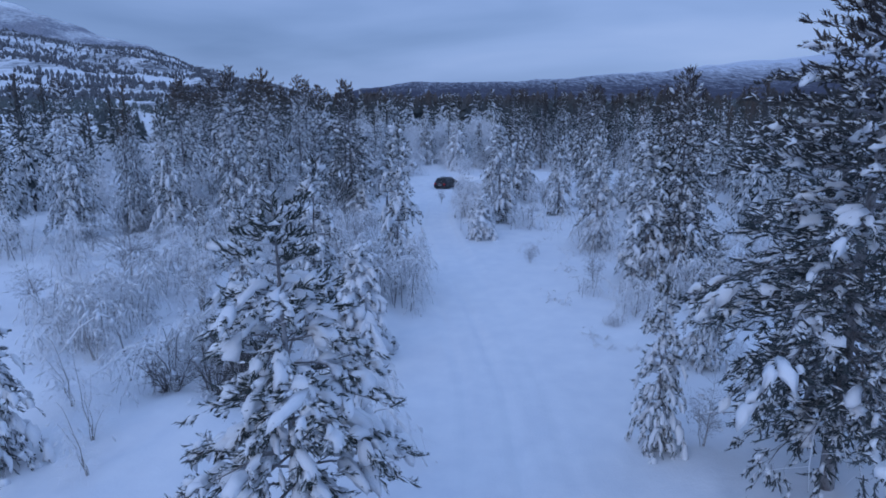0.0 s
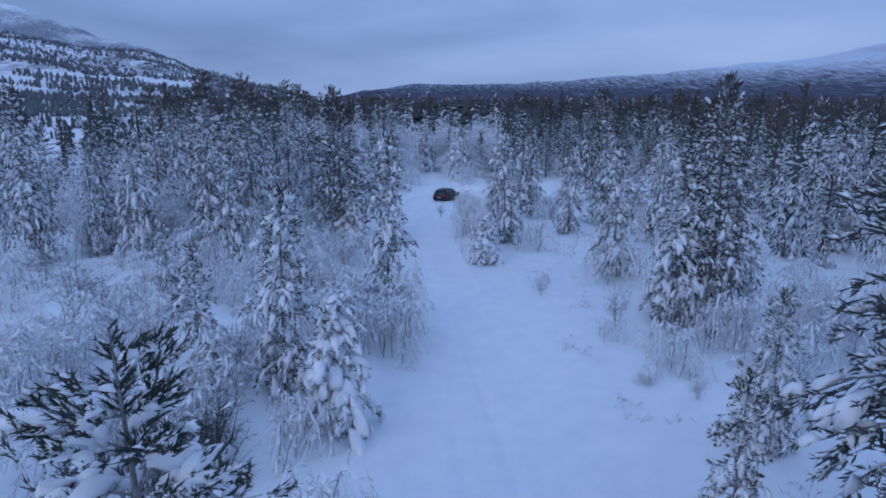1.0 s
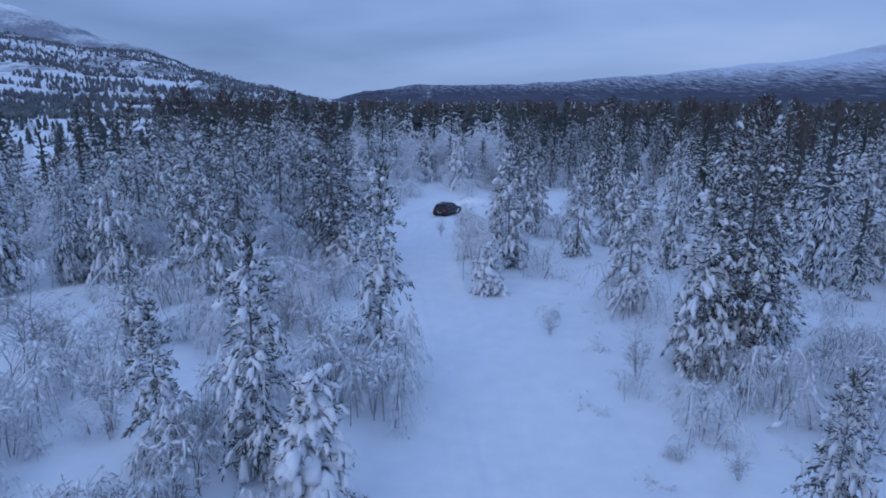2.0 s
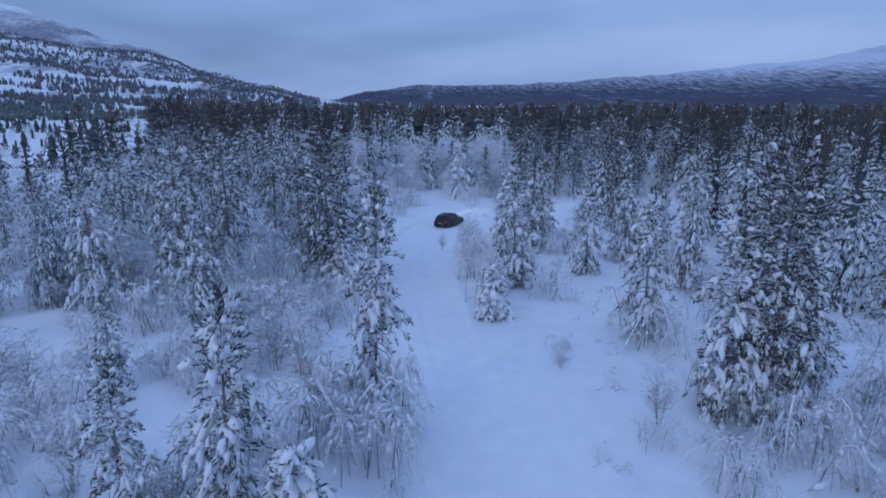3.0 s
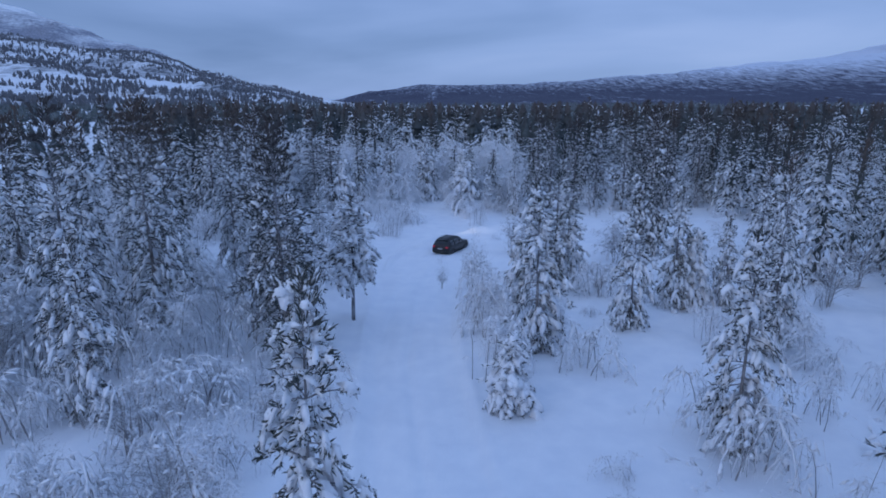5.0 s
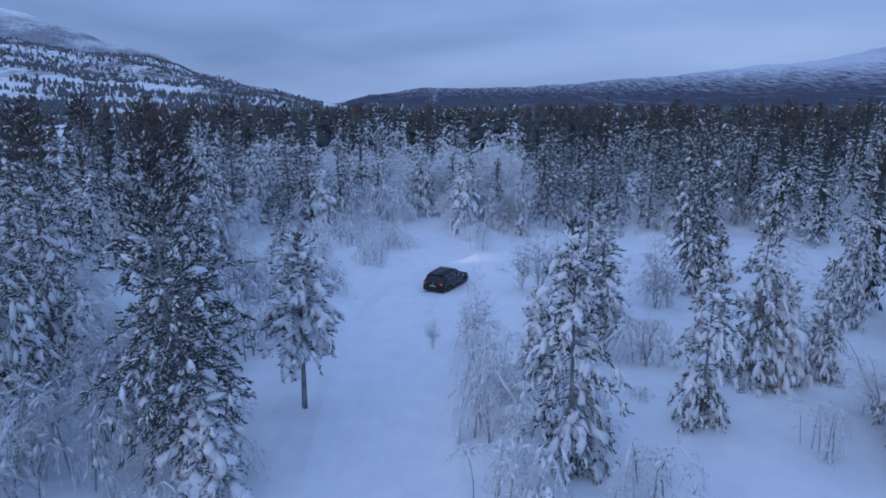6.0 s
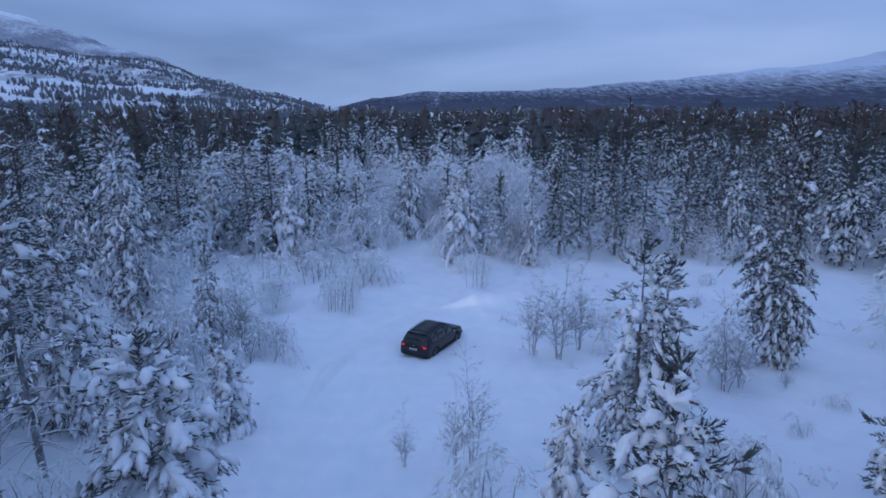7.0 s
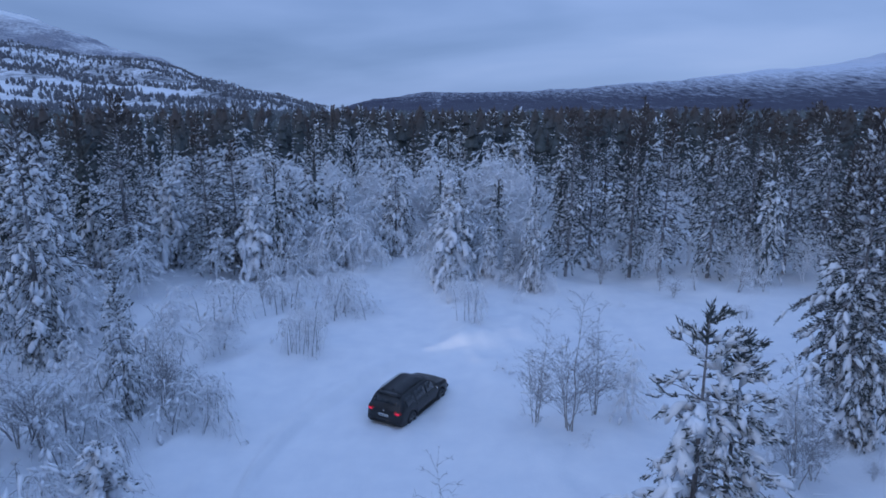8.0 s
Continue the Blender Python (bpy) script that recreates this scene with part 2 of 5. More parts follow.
def hill_material(name, dark, dark2, snow, scale, stretch, low, high, tree_line, soft):
    m, t, b, v, woods, fac, z, snow = far_forest_material(name, dark, dark2, snow, low, high, scale, stretch)
    mr = t.nodes.new("ShaderNodeMapRange")
    mr.inputs["From Min"].default_value, mr.inputs["From Max"].default_value = tree_line + 1.5 * soft, tree_line + 3.5 * soft
    mr.inputs["To Min"].default_value, mr.inputs["To Max"].default_value = 1.0, 0.0
    jitter = t.nodes.new("ShaderNodeMath")
    jitter.operation = "MULTIPLY_ADD"
    t.links.new(noise_of(t, v, scale * 5, 5.0, 0.7), jitter.inputs[0])
    jitter.inputs[1].default_value = soft * 5
    t.links.new(z, jitter.inputs[2])
    t.links.new(jitter.outputs[0], mr.inputs["Value"])
    mul = t.nodes.new("ShaderNodeMath")
    mul.operation = "MULTIPLY"
    t.links.new(fac, mul.inputs[0])
    t.links.new(mr.outputs["Result"], mul.inputs[1])
    t.links.new(mixed(t, mul.outputs[0], snow, woods), b.inputs["Base Color"])
    return m


M_HILL = hill_material("wooded_hillside", (0.035, 0.04, 0.05), (0.10, 0.105, 0.12), (0.82, 0.84, 0.87), 0.011, (1, 0.2, 1), 0.74, 0.98, 420, 60)
# far fell: its woods are paled to grey-blue, haze put into the colour
M_FELL_WEST = hill_material("hazed_wooded_fell", (0.19, 0.20, 0.24), (0.33, 0.34, 0.39), (0.84, 0.86, 0.88), 0.006, (1, 0.4, 1), 0.55, 0.85, 405, 32)
# distance haze put into the colours: snow and woods both near the sky's tone
M_FELL_EAST = hill_material("hazed_snow_fell", (0.44, 0.47, 0.54), (0.52, 0.55, 0.62), (0.60, 0.63, 0.70), 0.006, (1, 0.2, 1), 0.70, 0.95, 360, 130)
# dark woods with the blue of the distance haze mixed into their colour
M_RANGE = hill_material("haze_blue_valley_woods", (0.020, 0.022, 0.046), (0.055, 0.055, 0.090), (0.60, 0.64, 0.72), 0.012, (1, 0.16, 1), 0.46, 0.66, 112, 60)

hill_z = ridge("hill_west", "snowy hillside dotted with dark scattered woods", [(-62, 260), (-48, 215), (-36, 172), (-34, 162), (-30.4, 138), (-26, 138), (-21.5, 97), (-15.3, 43), (-12, 14), (-8, -4)],
      520, 2050, 2600, M_HILL, 24, 3.1, 0.35)
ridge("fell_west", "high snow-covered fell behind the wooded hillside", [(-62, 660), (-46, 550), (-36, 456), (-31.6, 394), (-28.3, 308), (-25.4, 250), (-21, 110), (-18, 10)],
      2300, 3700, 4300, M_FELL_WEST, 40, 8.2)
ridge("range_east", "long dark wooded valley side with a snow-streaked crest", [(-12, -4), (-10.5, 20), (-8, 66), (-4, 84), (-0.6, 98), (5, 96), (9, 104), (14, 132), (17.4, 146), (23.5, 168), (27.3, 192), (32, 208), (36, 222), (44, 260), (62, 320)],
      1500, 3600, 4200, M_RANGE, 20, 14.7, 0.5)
ridge("fell_east", "snow fell in hazed colours rising behind the dark range", [(17, 20), (21, 165), (27, 240), (32, 308), (36, 352), (44, 410), (62, 480)],
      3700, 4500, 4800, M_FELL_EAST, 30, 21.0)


# ---- builders for trees and bushes ----
class Soup:
    """Collects triangles and quads for one mesh."""

    def __init__(self):
        self.v, self.f, self.n = [], [], 0

    def add(self, verts, faces):
        self.v.append(np.asarray(verts, float))
        self.f.extend([tuple(int(i) + self.n for i in f) for f in faces])
        self.n += len(verts)

    def mesh(self, name, mat, smooth=False):
        return mesh_of(name, np.concatenate(self.v), self.f, mat, smooth)


def ico(level):
    bm = bmesh.new()
    bmesh.ops.create_icosphere(bm, subdivisions=level, radius=1.0)
    v = np.array([x.co[:] for x in bm.verts])
    f = [tuple(x.index for x in y.verts) for y in bm.faces]
    bm.free()
    return v, f


ICO1, ICO2 = ico(1), ico(2)
OCTA = (np.array([(1, 0, 0), (-1, 0, 0), (0, 1, 0), (0, -1, 0), (0, 0, 1), (0, 0, -1)], float),
        [(0, 2, 4), (2, 1, 4), (1, 3, 4), (3, 0, 4), (2, 0, 5), (1, 2, 5), (3, 1, 5), (0, 3, 5)])


RIDGE = (np.array([(-1, 0, -0.2), (1, 0, -0.35), (0.1, 1, -0.3), (-0.1, -1, -0.3), (0.0, 0, 1)], float), [(0, 3, 4), (3, 1, 4), (1, 2, 4), (2, 0, 4), (0, 2, 3), (1, 3, 2)])


def unit(v):
    v = np.asarray(v, float)
    return v / (np.linalg.norm(v) + 1e-9)


def blob(soup, rng, at, along_dir, size, shape):
    """A lump of snow that lies along a shoot: long, flat below, uneven."""
    d = unit(along_dir)
    s = unit(np.cross(d, (0, 0, 1)) + 1e-4)
    u = np.cross(s, d)
    V, F = shape
    k = V * (1 + rng.uniform(-0.22, 0.22, (len(V), 1)))
    k[:, 2] = np.where(k[:, 2] < 0, k[:, 2] * 0.5, k[:, 2])
    a, b, c = size
    soup.add(np.asarray(at) + k[:, :1] * a * d + k[:, 1:2] * b * s + k[:, 2:] * c * u, F)


def tube(soup, pts, radii, sides=5):
    pts = np.asarray(pts, float)
    V, F = [], []
    for i, (p, r) in enumerate(zip(pts, radii)):
        d = unit(pts[min(i + 1, len(pts) - 1)] - pts[max(i - 1, 0)])
        a = unit(np.cross(d, (0.31, 0.95, 0.11)))
        b = np.cross(d, a)
        for k in range(sides):
            w = 2 * math.pi * k / sides
            V.append(p + r * (math.cos(w) * a + math.sin(w) * b))
    for i in range(len(pts) - 1):
        for k in range(sides):
            F.append((i * sides + k, i * sides + (k + 1) % sides, (i + 1) * sides + (k + 1) % sides, (i + 1) * sides + k))
    F.append(tuple(range((len(pts) - 1) * sides, len(pts) * sides)))
    soup.add(V, F)


def shoot(soup, rng, at, d, length, girth, needles):
    """A shoot: a dense brush of needles, with single needles standing off it."""
    d = unit(d)
    a = unit(np.cross(d, (0.3, 0.2, 0.93)))
    b = np.cross(d, a)
    V = [at - d * length * 0.5, at + d * length * 0.5]
    turn = rng.uniform(0, 2)
    for k in range(3):
        w = turn + 2.094 * k
        V.append(at + d * length * rng.uniform(-0.1, 0.22) + (math.cos(w) * a + math.sin(w) * b) * girth * rng.uniform(0.8, 1.25))
    F = [(0, 3, 2), (0, 4, 3), (0, 2, 4), (1, 2, 3), (1, 3, 4), (1, 4, 2)]
    for _ in range(needles):
        w = rng.uniform(0, 2 * math.pi)
        side = math.cos(w) * a + math.sin(w) * b
        root = at + d * length * rng.uniform(-0.35, 0.35)
        tip = root + (d * rng.uniform(0.5, 1.0) + side * rng.uniform(0.5, 1.0)) * girth * rng.uniform(1.6, 2.6)
        across = np.cross(unit(tip - root), side) * girth * 0.55
        n = len(V)
        V += [root - across * 0.5, root + across * 0.5, tip]
        F.append((n, n + 1, n + 2))
    soup.add(V, F)


def tuft(soup, rng, at, d, length, count, splay=0.8):
    """A shoot with single needles all round it, pointing forwards."""
    d = unit(d)
    a = unit(np.cross(d, (0.3, 0.2, 0.93)))
    b = np.cross(d, a)
    w = rng.uniform(0, 2 * math.pi, count)
    side = np.cos(w)[:, None] * a + np.sin(w)[:, None] * b
    root = at + d * length * rng.uniform(-0.55, 0.40, (count, 1))
    to = d * rng.uniform(0.6, 1.1, (count, 1)) + side * rng.uniform(0.35, 1.0, (count, 1)) * splay + rng.normal(0, 0.12, (count, 3))
    tip = root + to * length * 0.42 * rng.uniform(0.75, 1.2, (count, 1))
    across = np.cross(to, rng.normal(size=(count, 3)))
    across *= length * 0.055 / (np.linalg.norm(across, axis=1, keepdims=True) + 1e-6)
    V = np.stack([root - across, root + across, tip], 1).reshape(-1, 3)
    soup.add(V, np.arange(3 * count).reshape(-1, 3))


def lump(soup, rng, at, along_dir, size, shape):
    """A soft, sagging mass of snow: rounded above, hanging down over the sides."""
    d = unit(along_dir)
    s = unit(np.cross(d, (0, 0, 1)) + 1e-4)
    u = np.cross(s, d)
    V, F = shape
    q, r = rng.uniform(-1, 1, (3, 3)), rng.uniform(0, 6.3, 3)
    k = V * (1 + 0.26 * np.sin(V @ (q * 4.6) + r).sum(1, keepdims=True)) * (1 + rng.uniform(-0.2, 0.2, (len(V), 1)))
    k[:, 2] -= 0.45 * k[:, 1] ** 2 + 0.35 * np.abs(k[:, 0]) ** 3
    a, b, c = size
    soup.add(np.asarray(at) + k[:, :1] * a * d + k[:, 1:2] * b * s + k[:, 2:] * c * u, F)


def core(soup, rng, height, low, radius, tiers, sides, axis, share):
    """The dense inside of a crown: ragged skirts of needles, one above the other."""
    for i in range(tiers):
        u = low + 0.04 + (0.93 - low) * i / tiers
        dz = (0.97 - low) / tiers * 1.9
        r = share * (radius * min(1.0, 0.60 + 2.0 * (u - low)) * (1 - u) ** 0.66 + 0.06)
        c, top = axis(u * height), axis(min(0.985, u + dz) * height)
        turn = rng.uniform(0, 6)
        V = [top]
        for k in range(sides):
            w = turn + 2 * math.pi * k / sides
            q = r * rng.uniform(0.4, 1.6)
            V.append(c + np.array([math.cos(w) * q, math.sin(w) * q, -0.25 * q + rng.normal(0, 0.02 * height)]))
        soup.add(V, [(0, 1 + k, 1 + (k + 1) % sides) for k in range(sides)])


def pine(seed, height, radius, levels, per_level, spacing, needles, size, snow, bare_top, low, lumps, fine=True, open_crown=0.1, mat=None, dense=0.0, dead=0, big_snow=1.0, fans=3, taper=0.66):
    """Meshes of a snow-laden pine: trunk, boughs, needle crown, snow. snow: 0 to 1; bare_top: share of the height whose shoots shed it."""
    rng = np.random.default_rng(seed)
    trunk, limbs, crown, load = Soup(), Soup(), Soup(), Soup()
    bend = rng.normal(0, 0.014 * height, 2)

    def axis(z):
        u = z / height
        return np.array([bend[0] * math.sin(u * 2.2), bend[1] * math.sin(u * 1.9 + 0.4), z])

    def dress(u, reach, weight, heavy, side, point):
        """Side twigs of one bough, each with a fan of needle shoots, and the snow that lies on them."""
        keep = 1.0 if u < 1 - bare_top else max(0.0, 0.75 - 3.0 * (u - 1 + bare_top))
        hang = weight * (1.1 - u)
        for j in range(max(3, int(reach / spacing)) + 1):
            s = 1.0 if j == 0 else rng.uniform(0.20, 0.97)
            sgn = 0 if j == 0 else -1 if j % 2 else 1
            lt = max(0.8 * size, reach * (0.18 if j == 0 else rng.uniform(0.22, 0.50) * (1.2 - 0.75 * s)))
            a = point(s)
            tang = unit(point(min(1, s + 0.05)) - point(s - 0.05))
            d = unit(tang * rng.uniform(0.6, 1.0) + side * sgn * rng.uniform(0.4, 1.0) + np.array([0, 0, 0.30 * u - 0.60 * hang]) + rng.normal(0, 0.12, 3))
            b = a + d * lt - np.array([0, 0, 0.25 * hang * lt])
            w = np.array([0, 0, 0.012])
            limbs.add([a - w, a + w, b], [(0, 1, 2)])
            loaded = rng.random() < snow * keep * (1.1 if heavy else 0.75)
            for q in range(fans + (lt > 0.45) + (lt > 0.7)):
                f = 1.0 if q == 0 else rng.uniform(0.25, 0.95)
                fd = unit(d + side * rng.normal(0, 0.55) + np.array([0, 0, rng.uniform(-0.15, 0.45) + 0.25 * u - (0.8 * hang if loaded else 0)]) + rng.normal(0, 0.22, 3))
                p = a + (b - a) * f + rng.normal(0, 0.03, 3)
                ln = size * rng.uniform(0.7, 1.25)
                shoot(crown, rng, p + fd * ln * 0.3, fd, ln, ln * (0.075 if needles > 9 else 0.095), 0)
                if needles:
                    tuft(crown, rng, p + fd * ln * 0.3, fd, ln, needles, 0.75)
                if rng.random() < snow * keep * 0.72:
                    k = rng.uniform(0.75, 1.3)
                    blob(load, rng, p + np.array([0, 0, ln * 0.11]) + fd * ln * 0.16, fd, (ln * 0.42 * k, ln * 0.15 * k, ln * 0.12 * k), RIDGE)
            if loaded and rng.random() < lumps:
                big = big_snow * min(0.12 + 0.15 * lt + 0.03 * reach, 0.31) * rng.choice([0.5, 0.65, 0.8, 0.95, 1.1, 1.35])
                c = a + (b - a) * rng.uniform(0.3, 0.85) + np.array([0, 0, 0.25 * big])
                lump(load, rng, c, unit(b - a + np.array([0, 0, -rng.uniform(0.0, 0.9) * hang])), (big * rng.uniform(0.9, 1.6), big * rng.uniform(0.5, 0.75), big * 0.44), ICO2 if big > 0.16 and size < 0.3 else ICO1)

    zs = np.linspace(-0.5, height * 0.985, 10 if fine else 5)
    tube(trunk, [axis(z) for z in zs], [0.0130 * height * (1.0 - max(0, z) / height) + 0.007 for z in zs], 8 if fine else 5)
    if dense:
        core(crown, rng, height, low, radius, 12, 7, axis, dense)
    turn = rng.uniform(0, 6)
    for i in range(levels):
        u = low + (0.985 - low) * ((i + rng.uniform(-0.35, 0.35)) / levels)
        u = min(0.99, max(low, u))
        fill = min(1.0, 0.48 + 2.2 * (u - low))
        reach0 = radius * fill * (1 - u) ** taper * (1 - 0.35 * max(0.0, u - 0.65) / 0.35) + 0.10
        turn += rng.uniform(0.5, 1.1)
        for k in range(per_level if u < 0.9 else max(3, per_level - 2)):
            w = turn + 2 * math.pi * (k + rng.uniform(-0.35, 0.35)) / per_level
            if u > low + 0.06 and rng.random() < open_crown:
                continue
            reach = reach0 * (rng.uniform(0.5, 1.15) if rng.random() < 0.8 else rng.uniform(1.1, 1.42))
            out = np.array([math.cos(w), math.sin(w), 0])
            heavy = rng.random() < 0.55
            weight = snow * (1 if u < 1 - bare_top else 0.25) * (1.15 if heavy else 0.6)
            rise = (0.55 * u ** 2 + 0.15) - weight * 0.32 * (1 - u)
            sag = (0.22 + (0.85 if fine else 0.55) * weight) * reach * (1.15 - u)
            root = axis(u * height)
            side = np.array([-out[1], out[0], 0])
            sway = rng.normal(0, 0.16) * reach

            def point(s):
                return root + out * reach * s + np.array([0, 0, reach * rise * s - sag * s * s]) + side * sway * s * s

            if fine:
                line = [point(s) for s in (0, 0.33, 0.66, 0.97)]
                tube(limbs, line, [0.008 + 0.012 * reach, 0.008 + 0.009 * reach, 0.007 + 0.004 * reach, 0.004], 3)
                dress(u, reach, weight, heavy, side, point)
                continue
            n = max(3, int(reach / spacing * (0.75 + 0.5 * min(1.0, reach))))
            for j in range(n):
                s = 1.0 if j == 0 else rng.uniform(0.10, 1.0) ** 0.9
                lat = 0 if j == 0 else rng.choice([-1, 1]) * rng.uniform(0.05, 0.40) * reach * (1.12 - s * 0.75)
                p = point(s) + side * lat + np.array([0, 0, -0.16 * abs(lat) + rng.normal(0, 0.05)])
                tang = unit(point(min(1, s + 0.05)) - point(s - 0.05))
                d = unit(tang + side * np.sign(lat) * rng.uniform(0.3, 0.9) + np.array([0, 0, 0.35 - 1.7 * weight * (1.05 - u) + 0.5 * u]) + rng.normal(0, 0.34, 3))
                ln = size * rng.uniform(0.75, 1.3) * (0.7 + 0.4 * min(1, reach))
                shoot(crown, rng, p, d, ln, ln * 0.18, 2)
                keep = (1.0 if u < 1 - bare_top else max(0.05, 0.7 - 3.6 * (u - 1 + bare_top))) * (0.55 if s > 0.96 else 1.0)
                if rng.random() < min(1, snow * (1.2 if heavy else 0.75)) * keep:
                    blob(load, rng, p + np.array([0, 0, ln * 0.15]) - d * ln * 0.06, d, (ln * 0.46, ln * 0.19 * rng.uniform(0.8, 1.5), ln * 0.15), RIDGE)
                if rng.random() < lumps * keep * (1.5 if heavy else 0.3) * (1.1 - u):
                    big = 0.44 * rng.uniform(0.6, 1.5) * (0.6 + 0.4 * min(1, reach))
                    blob(load, rng, p + np.array([0, 0, ln * 0.12]) - out * 0.1, d + np.array([0, 0, -0.3]), (0.95 * big, 0.44 * big, 0.24 * big), OCTA)
    if fine:
        # the leader: upright young shoots round the tip of the trunk
        for i in range(26):
            u = rng.uniform(0.88, 0.985)
            w = rng.uniform(0, 2 * math.pi)
            d = unit((math.cos(w), math.sin(w), rng.uniform(0.5, 1.6)))
            ln = size * rng.uniform(0.9, 1.4)
            p = axis(u * height) + d * ln * 0.4
            shoot(crown, rng, p, d, ln, ln * 0.08, 0)
            tuft(crown, rng, p, d, ln, max(6, needles), 0.75)
            if rng.random() < 0.4 * snow:
                blob(load, rng, p + np.array([0, 0, ln * 0.1]), d, (ln * 0.35, ln * 0.13, ln * 0.10), RIDGE)
    for i in range(dead):
        z = height * rng.uniform(0.10, low + 0.08)
        w = rng.uniform(0, 2 * math.pi)
        reach = radius * rng.uniform(0.35, 0.95)
        out = np.array([math.cos(w), math.sin(w), 0])
        side = np.array([-out[1], out[0], 0]) * rng.normal(0, 0.15)
        line = [axis(z) + (out + side * s) * reach * s + np.array([0, 0, reach * (0.25 * s - 0.42 * s * s)]) for s in (0, 0.3, 0.6, 0.85, 1.0)]
        tube(limbs, line, [0.030, 0.024, 0.017, 0.010, 0.005], 4)
        tube(load, [p + np.array([0, 0, 0.026]) for p in line], [0.016, 0.022, 0.018, 0.011, 0.004], 5)
        for k in range(5):
            a = line[1 + int(rng.integers(0, 3))]
            b = a + (out * rng.uniform(0.1, 0.5) + np.array([-out[1], out[0], 0]) * rng.choice([-1, 1]) * rng.uniform(0.2, 0.6) + np.array([0, 0, rng.uniform(-0.35, 0.1)])) * reach * 0.5
            tube(load, [a, 0.5 * (a + b) + np.array([0, 0, 0.04]), b], [0.009, 0.008, 0.003], 3)
    parts = [("trunk", trunk.mesh("trunk", M_BARK, True))]
    if fine:
        parts.append(("branchwork", limbs.mesh("branchwork", M_BARK)))
    parts.append(("crown", crown.mesh("crown", mat or M_NEEDLE)))
    parts.append(("snow_load", load.mesh("snow_load", M_LOAD, True)))
    return parts


def birch(seed, height, spread, stems, twigs, droop, stem_r, frost, lumps, coarse=False):
    """Meshes of a slender broadleaf bush or young birch: stems, twigs, and snow that clings to them."""
    rng = np.random.default_rng(seed)
    wood, fine, load = Soup(), Soup(), Soup()
    for i in range(stems):
        w = rng.uniform(0, 2 * math.pi)
        out = np.array([math.cos(w), math.sin(w), 0])
        base = out * rng.uniform(0, 0.16) * spread + np.array([0, 0, -0.3])
        h = height * (1.0 if i == 0 else rng.uniform(0.45, 0.95))
        lean = spread * (0.15 if stems == 1 else rng.uniform(0.25, 1.0))
        arch = droop * rng.uniform(0.5, 1.2)

        def point(s, out=out, base=base, h=h, lean=lean, arch=arch):
            return base + out * lean * (s ** 1.4 + arch * 0.6 * s ** 4) + np.array([0, 0, h * (s - arch * 0.42 * s ** 3.2)])

        ss = np.linspace(0, 1, 7)
        tube(wood, [point(s) + rng.normal(0, 0.012 * h, 3) * (0 < s < 1) for s in ss], [stem_r * (1.06 - 0.9 * s) * (0.6 + 0.4 * h / height) for s in ss], 5)
        for k in range(twigs):
            s = rng.uniform(0.22, 1.0)
            w2 = rng.uniform(0, 2 * math.pi)
            d = np.array([math.cos(w2), math.sin(w2), 0])
            ln = height * rng.uniform(0.10, 0.30) * (1.25 - s * 0.8)
            p0 = point(s)
            up = rng.uniform(0.4, 1.1) * (1 - 0.8 * droop)
            fall = droop * rng.uniform(0.5, 1.3)
            p = [p0, p0 + (d * 0.45 + np.array([0, 0, up * 0.55])) * ln, p0 + (d * 0.85 + np.array([0, 0, up - fall * 0.7])) * ln, p0 + (d * 1.1 + np.array([0, 0, up * 0.9 - fall * 1.5])) * ln]
            r = stem_r * (0.42 if coarse else 0.30)
            if coarse:
                for p_, q_ in ((p[0], p[2]), (p[1], p[3])):
                    across = unit(np.cross(q_ - p_, rng.normal(size=3))) * r
                    fine.add([p_ - across, p_ + across, q_], [(0, 1, 2)])
            else:
                tube(fine, p, [r, r * 0.8, r * 0.6, r * 0.3], 3)
            for q in range(5):
                a = p[1] + (p[2] - p[1]) * rng.uniform(0, 1) if q % 2 else p[2] + (p[3] - p[2]) * rng.uniform(0, 0.8)
                d2 = unit(d * 0.5 + rng.normal(0, 0.7, 3)) * ln * rng.uniform(0.25, 0.55)
                d2[2] = abs(d2[2]) * (1 - 1.6 * droop)
                across = unit(np.cross(d2, rng.normal(size=3))) * r * 1.1
                fine.add([a - across, a + across, a + d2], [(0, 1, 2)])
            if rng.random() < lumps:
                c = p[1 + int(rng.integers(0, 3))]
                big = rng.uniform(0.6, 1.4) * (0.5 + 0.15 * height)
                blob(load, rng, c, p[3] - p[1], (0.19 * big, 0.07 * big, 0.055 * big), OCTA)
    parts = [("stem", wood.mesh("stem", M_FROST if frost > 0.9 else M_BIRCH if frost > 0.1 else M_TWIG_DARK, True)), ("twig_crown", fine.mesh("twig_crown", M_FROST if frost > 0.4 else M_TWIG if frost > 0.1 else M_TWIG_DARK))]
    if load.n:
        parts.append(("snow_load", load.mesh("snow_load", M_LOAD, True)))
    return parts


